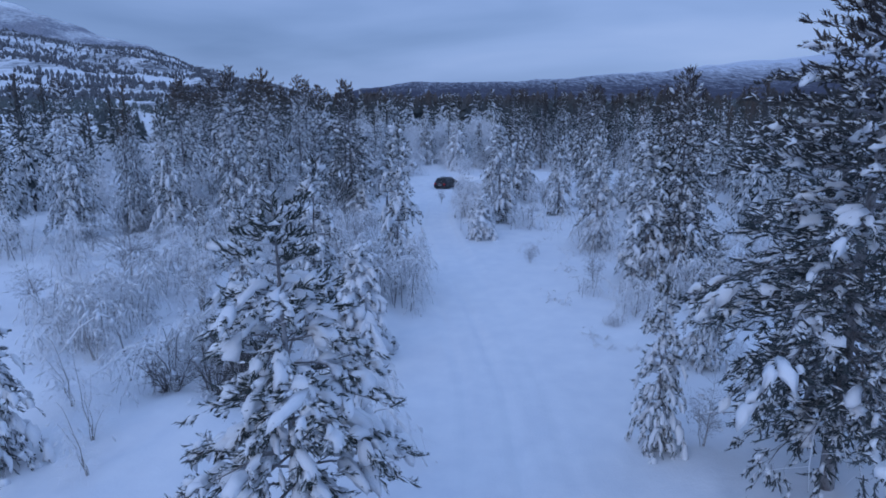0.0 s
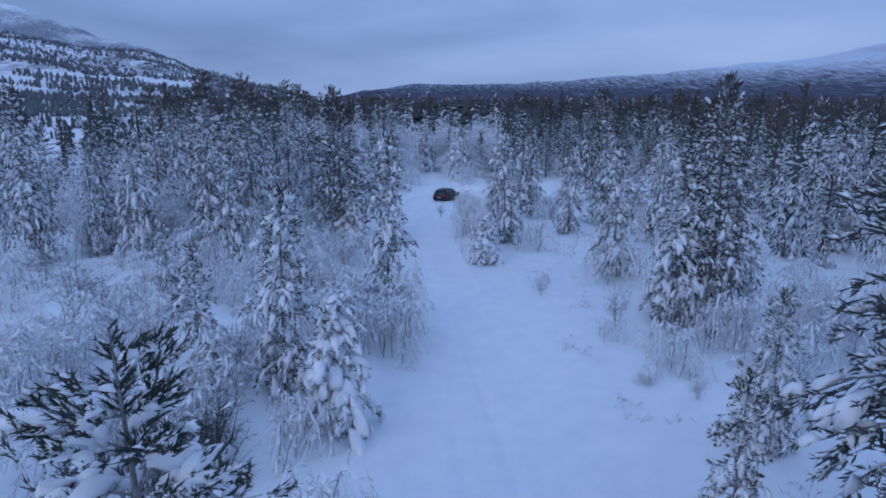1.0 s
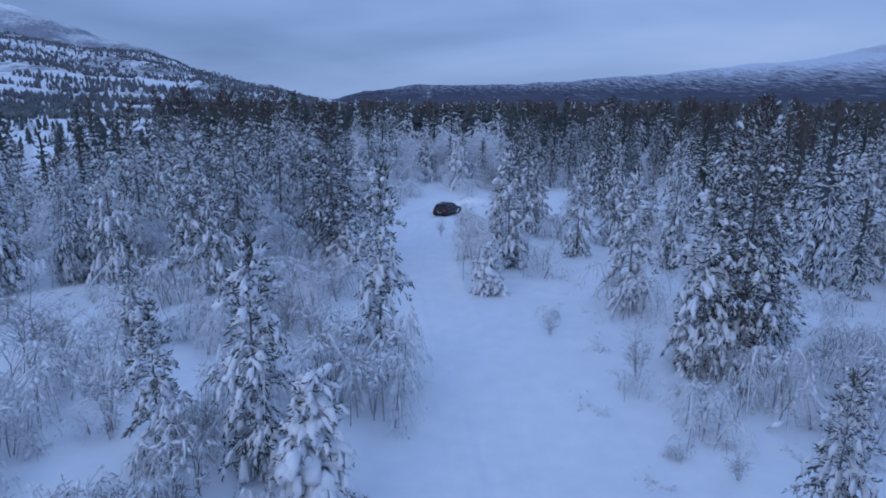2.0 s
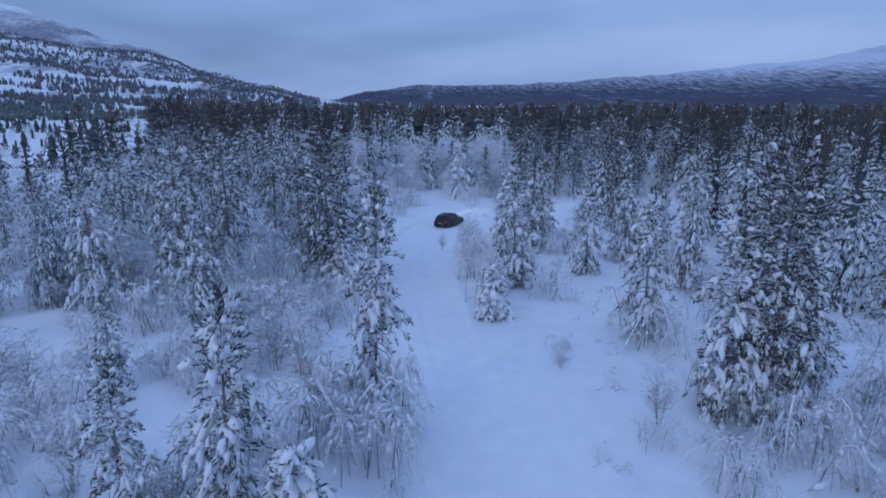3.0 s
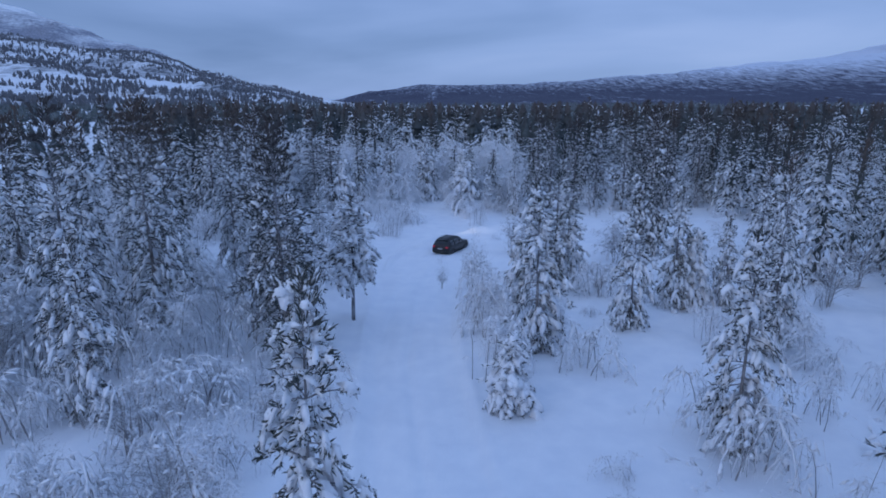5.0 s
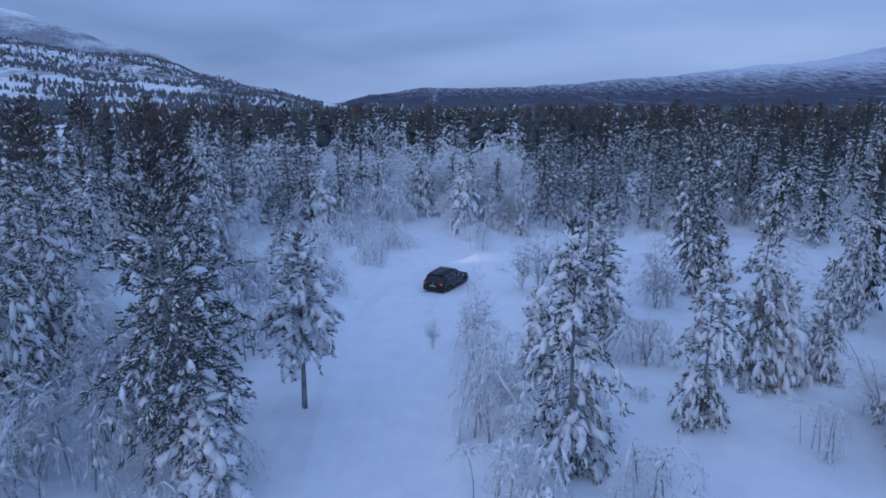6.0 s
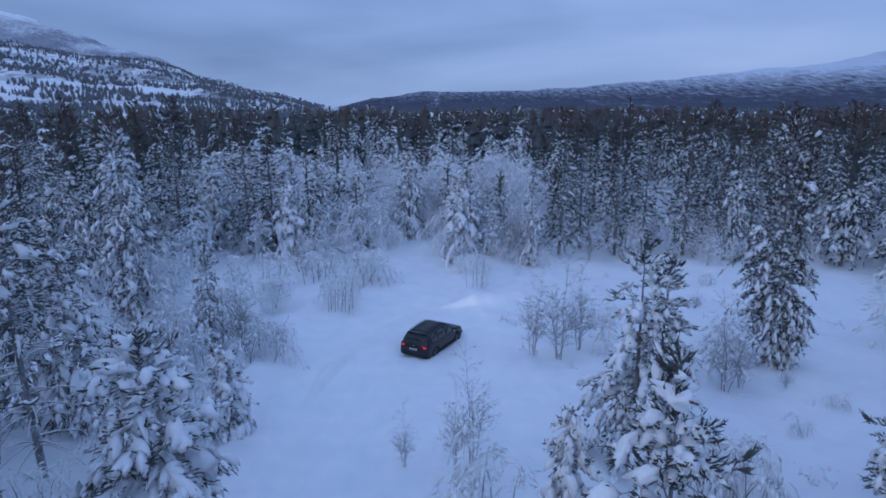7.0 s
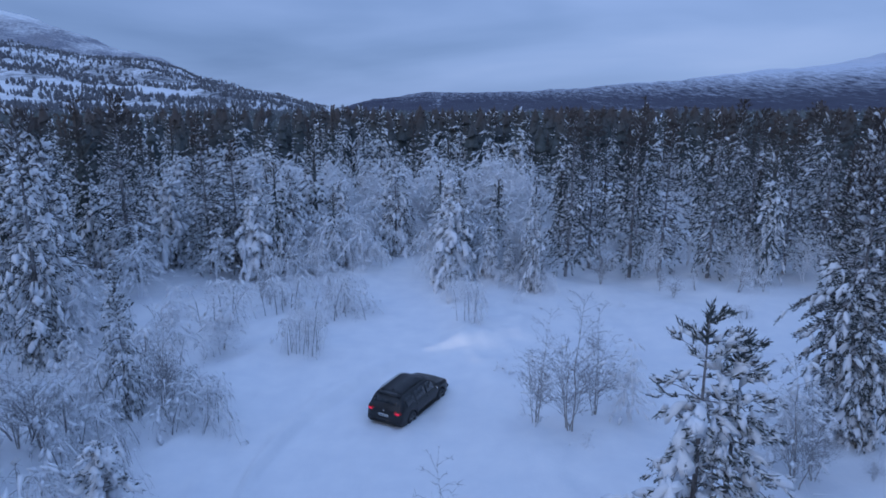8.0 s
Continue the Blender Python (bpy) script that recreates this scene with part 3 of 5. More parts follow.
def arched(seed, height, spread, stems, hangers, upright=0.2):
    """Meshes of a birch pressed into arches by snow: bent stems, bare and frosted hanging twigs, ropes of snow along the arches."""
    rng = np.random.default_rng(seed)
    wood, bare, fine, load = Soup(), Soup(), Soup(), Soup()
    for i in range(stems):
        w = rng.uniform(0, 2 * math.pi)
        out = np.array([math.cos(w), math.sin(w), 0])
        side = np.array([-out[1], out[0], 0]) * rng.normal(0, 0.35)
        base = np.array([rng.uniform(-0.5, 0.5) * spread, rng.uniform(-0.5, 0.5) * spread, -0.25])
        h = height * rng.uniform(0.5, 1.0)
        stiff = rng.random() < upright
        reach = spread * (rng.uniform(0.2, 0.45) if stiff else rng.uniform(0.6, 1.15))
        fall = rng.uniform(0.1, 0.3) if stiff else rng.uniform(0.55, 1.05)

        def point(s):
            rise = math.sin(min(1.0, s / 0.52) * math.pi / 2)
            drop = fall * max(0.0, (s - 0.42) / 0.58) ** 1.8
            return base + (out + side * s) * reach * s ** 1.25 + np.array([0, 0, (h + 0.25) * (rise - drop)])

        ss = np.linspace(0, 1, 9)
        pts = [point(s) + rng.normal(0, 0.010 * h, 3) * (0.1 < s < 0.95) for s in ss]
        thick = 0.015 * height ** 0.5 * rng.uniform(0.7, 1.2)
        tube(wood, pts, [thick * (1.15 - 0.85 * s) for s in ss], 4)
        tube(load, [p + np.array([0, 0, thick * 1.3]) for p in pts[2:]], [thick * 0.5, thick] + [thick * rng.uniform(1.2, 2.6) * (1.25 - 0.6 * s) for s in ss[4:]], 5)
        for k in range(hangers):
            s = rng.uniform(0.10, 1.0)
            p = point(s)
            w2 = rng.uniform(0, 2 * math.pi)
            d = np.array([math.cos(w2), math.sin(w2), 0])
            ln = height * rng.uniform(0.14, 0.36)
            up = rng.uniform(0.1, 0.5) if s < 0.6 or stiff else 0.05
            mid = p + d * ln * 0.45 + np.array([0, 0, ln * up * 0.6])
            tip = p + d * ln * 0.75 + np.array([0, 0, ln * (up - (0.45 if stiff else 1.25))])
            into = bare if k % 3 == 0 else fine
            r = thick * (0.30 if k % 3 == 0 else 0.50) * rng.uniform(0.6, 1.3)
            for a, b in ((p, mid), (mid, tip)):
                across = unit(np.cross(b - a, rng.normal(size=3))) * r
                into.add([a - across, a + across, b + across * 0.6, b - across * 0.6], [(0, 1, 2, 3)])
            for q in range(3):
                a = mid + (tip - mid) * rng.uniform(0, 0.8)
                b = a + (d * 0.35 + rng.normal(0, 0.35, 3) - np.array([0, 0, 0.55])) * ln * rng.uniform(0.35, 0.7)
                across = unit(np.cross(b - a, rng.normal(size=3))) * r * 0.8
                into.add([a - across, a + across, b], [(0, 1, 2)])
            if rng.random() < 0.45:
                blob(load, rng, mid, tip - p, (ln * 0.30, thick * 3.4, thick * 2.6), OCTA)
    return [("stem", wood.mesh("stem", M_TWIG, True)), ("twig_crown", fine.mesh("twig_crown", M_FROST)), ("twig_core", bare.mesh("twig_core", M_TWIG)), ("snow_load", load.mesh("snow_load", M_LOAD, True))]


class Kind:
    """One tree model; the first planting makes it, later ones copy it."""

    def __init__(self, name, parts, label, category, group, height):
        self.name, self.parts, self.label, self.category, self.group, self.height, self.first = name, parts, label, category, group, height, None

    def plant(self, x, y, height, turn, wide=1.0, lean=(0, 0), label=""):
        k = height / self.height
        m = pose(x, y, float(ground_z(x, y)) - 0.03, lean[0], lean[1], turn) @ Matrix.Diagonal((k * wide, k * wide, k, 1))
        if self.first is None:
            ob = self.first = new(self.name)
            ob.empty_display_size = 0.3
            for name, me in self.parts:
                p = new(name, me)
                p.parent = ob
                if name != "trunk":
                    tagged(p, kind="stuff")
            ob.matrix_basis = m
            tagged(ob, self.label, self.category, self.group)
        else:
            ob = copy_thing(self.first, m @ Matrix.Diagonal((1 / self.first.scale[0], 1 / self.first.scale[1], 1 / self.first.scale[2], 1)))
            ob.matrix_basis = m
        if label:
            tagged(ob, label)
        return ob


TALL = "tall dark pine with snow on its lower boughs"
PINES = {
    # (a) tall, slim and dark towards the top; (b) broad and loaded; (c, d) medium; (e) young and buried in snow; (h) green beside the road
    "a": Kind("pine_tree", pine(11, 12, 2.6, 30, 5, 0.30, 4, 0.34, 0.86, 0.40, 0.10, 0.90, True, 0.12, M_NEEDLE_MID, big_snow=0.85), TALL, "pine tree", "snowy pines", 12),
    "b": Kind("pine_tree", pine(12, 12, 2.7, 30, 5, 0.28, 4, 0.34, 0.92, 0.24, 0.06, 0.95, True, 0.12, M_NEEDLE_MID, big_snow=0.9), "broad pine with heavy snow clumps on drooping boughs", "pine tree", "snowy pines", 12),
    "c": Kind("pine_tree", pine(13, 8, 2.0, 25, 5, 0.21, 7, 0.27, 0.90, 0.08, 0.04, 0.90, big_snow=0.82), "medium pine laden with snow down to the ground", "pine tree", "snowy pines", 8),
    "d": Kind("pine_tree", pine(14, 8, 1.9, 25, 5, 0.21, 7, 0.27, 0.82, 0.10, 0.05, 0.85, mat=M_NEEDLE_DARK, big_snow=0.88), "slim pine with snow-covered drooping branches", "pine tree", "snowy pines", 8),
    "e": Kind("pine_tree", pine(15, 5, 1.5, 20, 5, 0.19, 7, 0.25, 1.0, 0.06, 0.03, 1.0, big_snow=1.25), "small young pine buried in thick clumps of snow", "pine tree", "snowy pines", 5),
    "h": Kind("pine_tree", pine(16, 10, 2.8, 25, 5, 0.13, 13, 0.22, 0.92, 0.16, 0.06, 0.95, True, 0.12, M_NEEDLE_GREEN, big_snow=0.76, fans=5), "pine beside the road with green needles and snow clumps", "pine tree", "snowy pines", 10),
    "r": Kind("pine_tree", pine(18, 14, 3.8, 36, 6, 0.19, 11, 0.25, 0.52, 0.17, 0.13, 0.80, True, 0.05, M_NEEDLE_DARK, dead=22, big_snow=0.66, fans=5, taper=0.54), "dark old pine with snow clumps and long boughs", "pine tree", "snowy pines", 14),
    "k": Kind("pine_tree", pine(17, 9, 2.6, 24, 5, 0.21, 7, 0.27, 0.92, 0.10, 0.36, 0.95, True, 0.12, M_NEEDLE_DARK, big_snow=1.05), "pine with a bare snow-plastered lower trunk", "pine tree", "snowy pines", 9),
    "g": Kind("pine_tree", pine(19, 12, 2.6, 20, 5, 0.24, 6, 0.31, 0.70, 0.30, 0.48, 0.6, True, 0.10, M_NEEDLE_MID, 0.0, 46), "tall pine with bare snow-covered lower limbs", "pine tree", "snowy pines", 12),
    "f": Kind("pine_tree", pine(20, 12, 2.3, 30, 5, 0.30, 4, 0.32, 0.54, 0.46, 0.12, 0.45, True, 0.10, M_NEEDLE_DARK, big_snow=0.68), "slim dark pine at the forest edge with thin snow", "pine tree", "snowy pines", 12),
    "p": Kind("pine_tree", pine(26, 14, 3.9, 34, 6, 0.19, 11, 0.25, 0.54, 0.26, 0.15, 0.75, True, 0.08, M_NEEDLE_DARK, dead=12, big_snow=0.58, fans=5), "dark old pine with long bare limbs under a heavy crown", "pine tree", "snowy pines", 14),
    "l": Kind("pine_tree", pine(25, 12, 3.1, 26, 5, 0.24, 7, 0.28, 0.60, 0.30, 0.16, 0.50, True, 0.14, M_NEEDLE_DARK, 0.0, 24, big_snow=0.6, fans=4), "tall open pine with thin lines of snow on its limbs", "pine tree", "snowy pines", 12),
    "j": Kind("pine_tree", pine(24, 8, 1.9, 19, 5, 0.18, 12, 0.21, 0.90, 0.16, 0.05, 0.90, True, 0.05, M_NEEDLE_GREEN, big_snow=0.8), "young pine with open whorls and a bare leader", "pine tree", "snowy pines", 8),
    "m": Kind("pine_tree", pine(21, 12, 2.7, 27, 5, 0.30, 0, 0.46, 0.95, 0.38, 0.06, 0.42, False, mat=M_NEEDLE_MID, dense=0.20), "snow-covered pine in the forest", "pine tree", "forest pines", 12),
    "n": Kind("pine_tree", pine(22, 12, 2.5, 27, 5, 0.30, 0, 0.46, 0.80, 0.50, 0.08, 0.32, False, mat=M_NEEDLE_DARK, dense=0.20), "dark-topped pine in the forest", "pine tree", "forest pines", 12),
    "o": Kind("pine_tree", pine(23, 10, 2.3, 24, 5, 0.28, 0, 0.43, 1.0, 0.20, 0.04, 0.62, False, dense=0.16), "white snow-coated pine in the forest", "pine tree", "forest pines", 10),
}
BIRCHES = {
    "w": Kind("birch_bush", arched(31, 3, 2.1, 6, 34), "birch bush bent down under frost and snow", "bush", "frosted bushes", 3),
    "x": Kind("birch_bush", arched(32, 3, 1.9, 6, 34, 0.3), "frost-white birch thicket standing in deep snow", "bush", "frosted bushes", 3),
    "q": Kind("birch_bush", arched(39, 3, 2.3, 6, 34, 0.1), "birch bent into snowy arches above deep snow", "bush", "frosted bushes", 3),
    "y": Kind("birch_tree", birch(33, 6, 1.3, 4, 36, 0.55, 0.040, 0.6, 0.15), "slender young birch with frosted twigs", "birch tree", "young birches", 6),
    "z": Kind("birch_tree", birch(34, 5, 0.9, 5, 26, 0.10, 0.026, 0.2, 0.05), "bare birch sapling with fine dark twigs", "birch tree", "young birches", 5),
    "s": Kind("shrub", birch(35, 2, 0.9, 14, 10, 0.05, 0.019, 0.05, 0.03), "bare twiggy shrub poking out of the snow", "shrub", "bare shrubs", 2),
    "t": Kind("shrub", birch(36, 1.2, 0.7, 7, 9, 0.5, 0.014, 1.0, 0.4), "small frosted shrub half buried in snow", "shrub", "low shrubs", 1.2),
    "u": Kind("birch_tree", birch(37, 5, 1.3, 4, 26, 0.6, 0.050, 1.0, 0.85, True), "frost-white birch at the forest edge", "birch tree", "frosted birches", 5),
    "v": Kind("birch_tree", birch(38, 6, 1.2, 3, 32, 0.35, 0.050, 1.0, 0.85, True), "upright birch white with hoar frost", "birch tree", "frosted birches", 6),
}

# ---- trees that stand along the road: kind, x, y, height, crown factor ----
NEAR = [
    ("h", -2.2, 8.0, 9.0, 1.08), ("p", 10.9, 12.3, 14.5, 1.05), ("f", 12.0, 15.0, 13.6, 0.98), ("c", -12.2, 13.2, 6.5, 0.85), ("c", 7.1, 14.3, 5.6, 0.68), ("b", -27.2, 42.2, 11.6, 0.79),
    ("d", -8.7, 24.0, 5.8, 0.79), ("c", -14.0, 33.0, 4.4, 0.89), ("d", -5.15, 23.3, 7.8, 0.76), ("e", -2.8, 21.3, 4.8, 0.90), ("b", -23.8, 45.4, 9.4, 0.61),
    ("a", -22.9, 51.6, 12.2, 0.74), ("b", -18.3, 50.2, 12.3, 0.71), ("a", -14.8, 50.2, 13.0, 0.74), ("g", -12.1, 59.5, 11.8, 0.85), ("d", -12.8, 62.4, 8.4, 0.84),
    ("c", 10.9, 20.7, 5.4, 0.80), ("d", 11.15, 40.5, 8.2, 0.76), ("r", 13.8, 32.3, 12.2, 0.70), ("d", 12.0, 32.2, 8.5, 0.90), ("e", -6.3, 47.0, 3.8, 1.15), ("d", 10.6, 52.4, 7.4, 0.76),
    ("d", 17.6, 51.0, 9.0, 0.68), ("b", 28.6, 46.4, 10.7, 0.93), ("e", 3.3, 43.2, 3.4, 1.10), ("d", 5.0, 49.5, 8.6, 0.84),
    ("d", -2.3, 31.2, 9.4, 0.64), ("b", -24.4, 44.4, 8.3, 0.57), ("a", -32.7, 53.0, 8.7, 0.67), ("l", -8.3, 50.0, 11.8, 0.81),
    ("a", -15.2, 62.8, 12.7, 0.74), ("c", -20.8, 43.7, 8.8, 0.74), ("a", -16.1, 45.2, 12.9, 0.74), ("d", -13.5, 41.9, 7.4, 0.72),
    ("a", -18.2, 58.8, 12.8, 0.74), ("k", -5.1, 53.6, 7.4, 1.15), ("e", 15.1, 57.4, 3.6, 1.00), ("a", -16.3, 55.2, 12.2, 0.81),
    ("l", -7.2, 47.7, 11.6, 0.72), ("r", 16.5, 69.1, 11.8, 0.62), ("c", 16.3, 68.6, 5.0, 0.89), ("c", 17.6, 56.4, 5.6, 0.69), ("e", 15.5, 56.3, 5.0, 0.80),
    ("b", 16.7, 49.3, 10.2, 0.57), ("e", 4.6, 55.8, 4.5, 0.65), ("n", 30.8, 87.5, 12.5, 0.88), ("c", 14.2, 55.8, 7.5, 0.74),
    ("b", -17.1, 74.7, 11.9, 0.79), ("f", -20.2, 88.4, 13.0, 1.00), ("f", -15.8, 90.7, 11.1, 0.95), ("d", -10.6, 69.8, 5.7, 0.62),
    ("e", -6.9, 62.1, 3.5, 0.90), ("d", 7.1, 87.3, 7.2, 0.53), ("f", 9.9, 90.8, 11.7, 0.85), ("f", 14.6, 91.0, 11.2, 0.94), ("f", 20.1, 91.2, 11.5, 0.94), ("f", 12.2, 93.6, 11.8, 0.85), ("f", 17.3, 93.2, 11.0, 0.94), ("f", 23.4, 92.8, 11.6, 0.85), ("a", -22.5, 77.5, 12.4, 0.74), ("n", -25.5, 83.5, 13.0, 0.80), ("f", -21.8, 82.4, 11.8, 0.95), ("n", -28.5, 88.2, 12.6, 0.88), ("n", -24.2, 90.0, 12.8, 0.80), ("d", -19.6, 80.2, 10.6, 0.68),
    ("o", -9.6, 97.0, 9.4, 0.85), ("c", -3.1, 98.3, 9.4, 0.77), ("j", 7.6, 60.2, 7.8, 1.00), ("j", 8.5, 60.6, 7.3, 1.00),
    ("f", -13.6, 91.2, 9.8, 0.95), ("c", -28.0, 66.0, 9.0, 0.77), ("a", -23.0, 64.0, 12.0, 0.74), ("b", 22.5, 63.0, 8.0, 0.71),
]
BUSHES = [
    ("x", -1.9, 27.6, 2.9, 1.0), ("q", -15.6, 27.3, 2.8, 1.2), ("w", -14.5, 29.5, 2.6, 1.2), ("z", 17.2, 31.4, 3.8, 0.9), ("w", 10.8, 27.1, 1.9, 1.2),
    ("t", 8.0, 34.6, 1.5, 1.2), ("t", 6.6, 28.1, 1.8, 0.9), ("t", 7.5, 22.3, 0.9, 1.3), ("t", 8.6, 22.0, 0.9, 1.0), ("s", -8.4, 19.9, 3.0, 1.0), ("s", -7.5, 19.6, 2.8, 0.9),
    ("s", -6.7, 20.2, 2.5, 1.0), ("s", -10.3, 20.2, 1.6, 0.7), ("y", -6.1, 34.9, 5.3, 0.9), ("y", -12.3, 46.8, 5.4, 0.8), ("y", 12.1, 35.2, 4.6, 0.6),
    ("y", -12.3, 34.7, 3.6, 1.0), ("w", -8.9, 34.8, 2.2, 1.5), ("w", -10.1, 42.6, 2.4, 1.6), ("y", 2.4, 51.0, 4.2, 0.8), ("x", 10.3, 58.0, 2.2, 1.1),
    ("u", 2.9, 49.0, 5.0, 0.7), ("w", -7.7, 45.5, 1.9, 1.1), ("y", -12.7, 45.3, 4.0, 0.7), ("z", 2.3, 60.6, 4.6, 0.7), ("z", 1.7, 60.2, 3.7, 0.5),
    ("w", -2.6, 14.9, 2.9, 1.0), ("y", -10.3, 14.5, 3.6, 0.8), ("t", -8.0, 17.2, 1.1, 1.2), ("s", -9.4, 18.0, 2.4, 1.2), ("s", -7.0, 18.8, 2.7, 1.2), ("s", -6.2, 16.8, 2.2, 1.2), ("y", -9.4, 12.8, 3.4, 0.7), ("z", -13.6, 20.5, 3.4, 1.0), ("s", -5.9, 18.6, 2.6, 1.1), ("s", -7.6, 17.6, 2.4, 1.3), ("y", -12.0, 16.5, 3.8, 0.9), ("z", 8.5, 14.4, 3.2, 0.8), 
    ("z", -9.1, 69.8, 4.6, 0.6), ("w", -7.7, 69.2, 1.8, 1.6), ("y", -9.5, 76.7, 3.8, 1.2), ("x", -8.4, 82.3, 2.4, 1.3), ("w", -5.4, 83.9, 2.2, 1.5),
    ("x", -5.3, 76.8, 2.5, 0.7), ("z", 6.6, 69.3, 5.9, 1.0), ("z", 5.4, 69.9, 5.0, 0.7), ("z", 7.8, 70.6, 4.8, 0.8), ("t", 5.2, 70.4, 1.0, 1.2), ("t", 7.0, 68.2, 0.9, 1.2), ("t", 4.6, 74.2, 1.1, 1.2), ("z", 13.0, 65.6, 4.6, 1.0), ("z", 13.9, 66.2, 3.6, 0.8), ("z", -0.1, 60.6, 2.6, 0.7), ("q", -8.7, 62.2, 2.6, 1.1), ("w", -7.4, 69.2, 2.0, 1.0), ("u", -9.3, 76.1, 4.4, 0.9), ("z", -10.1, 84.7, 3.6, 0.8), ("z", -12.2, 67.1, 5.2, 0.7), ("z", -13.4, 67.6, 5.0, 0.6), ("z", -9.4, 70.8, 4.8, 0.6), ("w", -11.6, 70.4, 2.6, 1.2), ("q", -5.4, 76.8, 2.2, 0.9), ("w", -4.2, 82.0, 2.4, 1.0), ("q", -9.6, 66.0, 2.4, 1.1), ("q", 12.5, 30.4, 2.4, 1.1), ("z", 16.4, 33.2, 4.2, 0.8), ("q", 19.0, 33.2, 2.2, 1.0), ("u", 18.0, 37.0, 4.4, 1.0), ("t", 11.3, 36.9, 1.2, 1.0), ("w", 9.6, 26.0, 2.0, 1.0), ("z", 9.0, 31.0, 3.6, 0.8), ("t", 16.0, 29.0, 1.2, 1.3), ("z", 11.0, 28.8, 2.4, 1.0), ("s", 13.0, 29.6, 1.8, 1.0), ("w", 12.3, 29.1, 1.6, 1.0), ("z", 14.5, 29.5, 2.6, 1.0), ("s", 14.5, 30.9, 1.6, 1.0), ("y", 14.5, 28.8, 2.6, 1.0), ("x", 2.8, 81.2, 2.5, 0.8),
    ("x", 2.4, 46.2, 3.2, 0.9), ("w", 2.9, 51.8, 3.0, 1.1), ("u", 3.4, 52.6, 4.2, 0.9), ("x", 2.6, 57.2, 2.6, 1.0), ("u", 3.2, 46.6, 3.6, 0.8), ("w", 6.9, 47.6, 2.4, 1.2), ("u", 6.6, 51.2, 4.4, 0.9),
    ("w", -12.6, 68.0, 2.6, 1.4), ("u", -13.0, 71.5, 4.2, 1.1), ("x", -11.4, 73.2, 2.8, 1.2), ("u", -12.5, 77.0, 4.4, 1.1), ("x", -11.0, 80.0, 2.8, 1.2), ("w", -8.4, 71.0, 1.7, 1.4), ("u", 9.2, 70.2, 4.6, 0.9),
    ("x", 2.7, 53.5, 3.0, 0.9), ("y", 2.1, 55.5, 3.4, 0.9), ("w", -10.2, 67.5, 1.9, 1.3), ("x", -1.6, 28.8, 3.4, 0.9), ("w", -3.6, 28.6, 3.4, 1.0),
]
plants = random.Random(5)
for k, x, y, h, wide in NEAR:
    PINES[k].plant(x, y, h, plants.uniform(0, 360), wide, (plants.uniform(-1.5, 1.5), plants.uniform(-1.5, 1.5)))
# a stand of tall pines between the road's forest and the western field
for x, y in ((-34, 88), (-36.5, 91.5), (-38, 96), (-41, 100.5), (-45, 107), (-49, 113), (-37.5, 87), (-43, 104), (-47.5, 110), (-40, 93), (30, 95), (36, 100), (26, 92), (33.5, 92), (45, 108), (24, 97), (39, 104), (28, 99), (41, 98), (34, 105)):
    PINES[plants.choice("ffa")].plant(x, y, plants.uniform(10.5, 13), plants.uniform(0, 360), plants.uniform(0.72, 0.95))
# snow-buried young pines in the thicket where the road narrows
for _ in range(34):
    x, y = plants.uniform(-24, 7), plants.uniform(87, 110)
    if abs(x + 1.6) > 2.6:
        PINES[plants.choice("eec")].plant(x, y, plants.uniform(3.0, 7.5), plants.uniform(0, 360), plants.uniform(0.7, 0.95))
for k, x, y, h, wide in BUSHES:
    BIRCHES[k].plant(x, y, h, plants.uniform(0, 360), wide, (plants.uniform(-4, 4), plants.uniform(-4, 4)))


# ---- the forest behind ----
def open_ground(x, y):
    """True where no tree stands: the road, the clearings and the fields."""
    if y < 97 and abs(x - float(along(ROAD, y, 0))) < float(along(ROAD, y, 2)) + (1.0 if y < 88 else -0.4):
        return True
    if -1 < x < 9.5 and 14 < y < 42 or 5 < x < 14 and 42 < y < 51:
        return True
    if -9 < x < 12 and 60 < y < 84 or 8 < x < 32 and 72 < y < 89 or -16 < x < -6 and 64 < y < 88:
        return True
    if -15 < x < -4 and 41 < y < 49:
        return True
    if 105 < y < 395 and x < -58 - 0.41 * (y - 125):
        return True
    return False


taken = [(x, y) for k, x, y, h, w in NEAR]


def free(x, y, gap):
    return all((x - a) ** 2 + (y - b) ** 2 > gap * gap for a, b in taken)


count = 0
while count < 270:
    y = plants.uniform(30, 150)
    x = plants.uniform(-18 - 0.62 * y, 18 + 0.62 * y)
    if y < 88 and abs(x) < 24 or open_ground(x, y) or not free(x, y, 2.6):
        continue
    if x < -0.46 * (y - 14) and plants.random() < 0.82:
        continue
    taken.append((x, y))
    young = -26 < x < 7 and y < 114
    PINES["o" if young else plants.choice("nnmmoo" if x > 6 else "mmoon" if x < -30 else "moo")].plant(x, y, plants.uniform(4.5, 9) if young else plants.choice([7, 9, 10.5, 11.5, 12]) * plants.uniform(0.88, 1.1), plants.uniform(0, 360), plants.uniform(0.62, 0.92))
    count += 1
count = 0
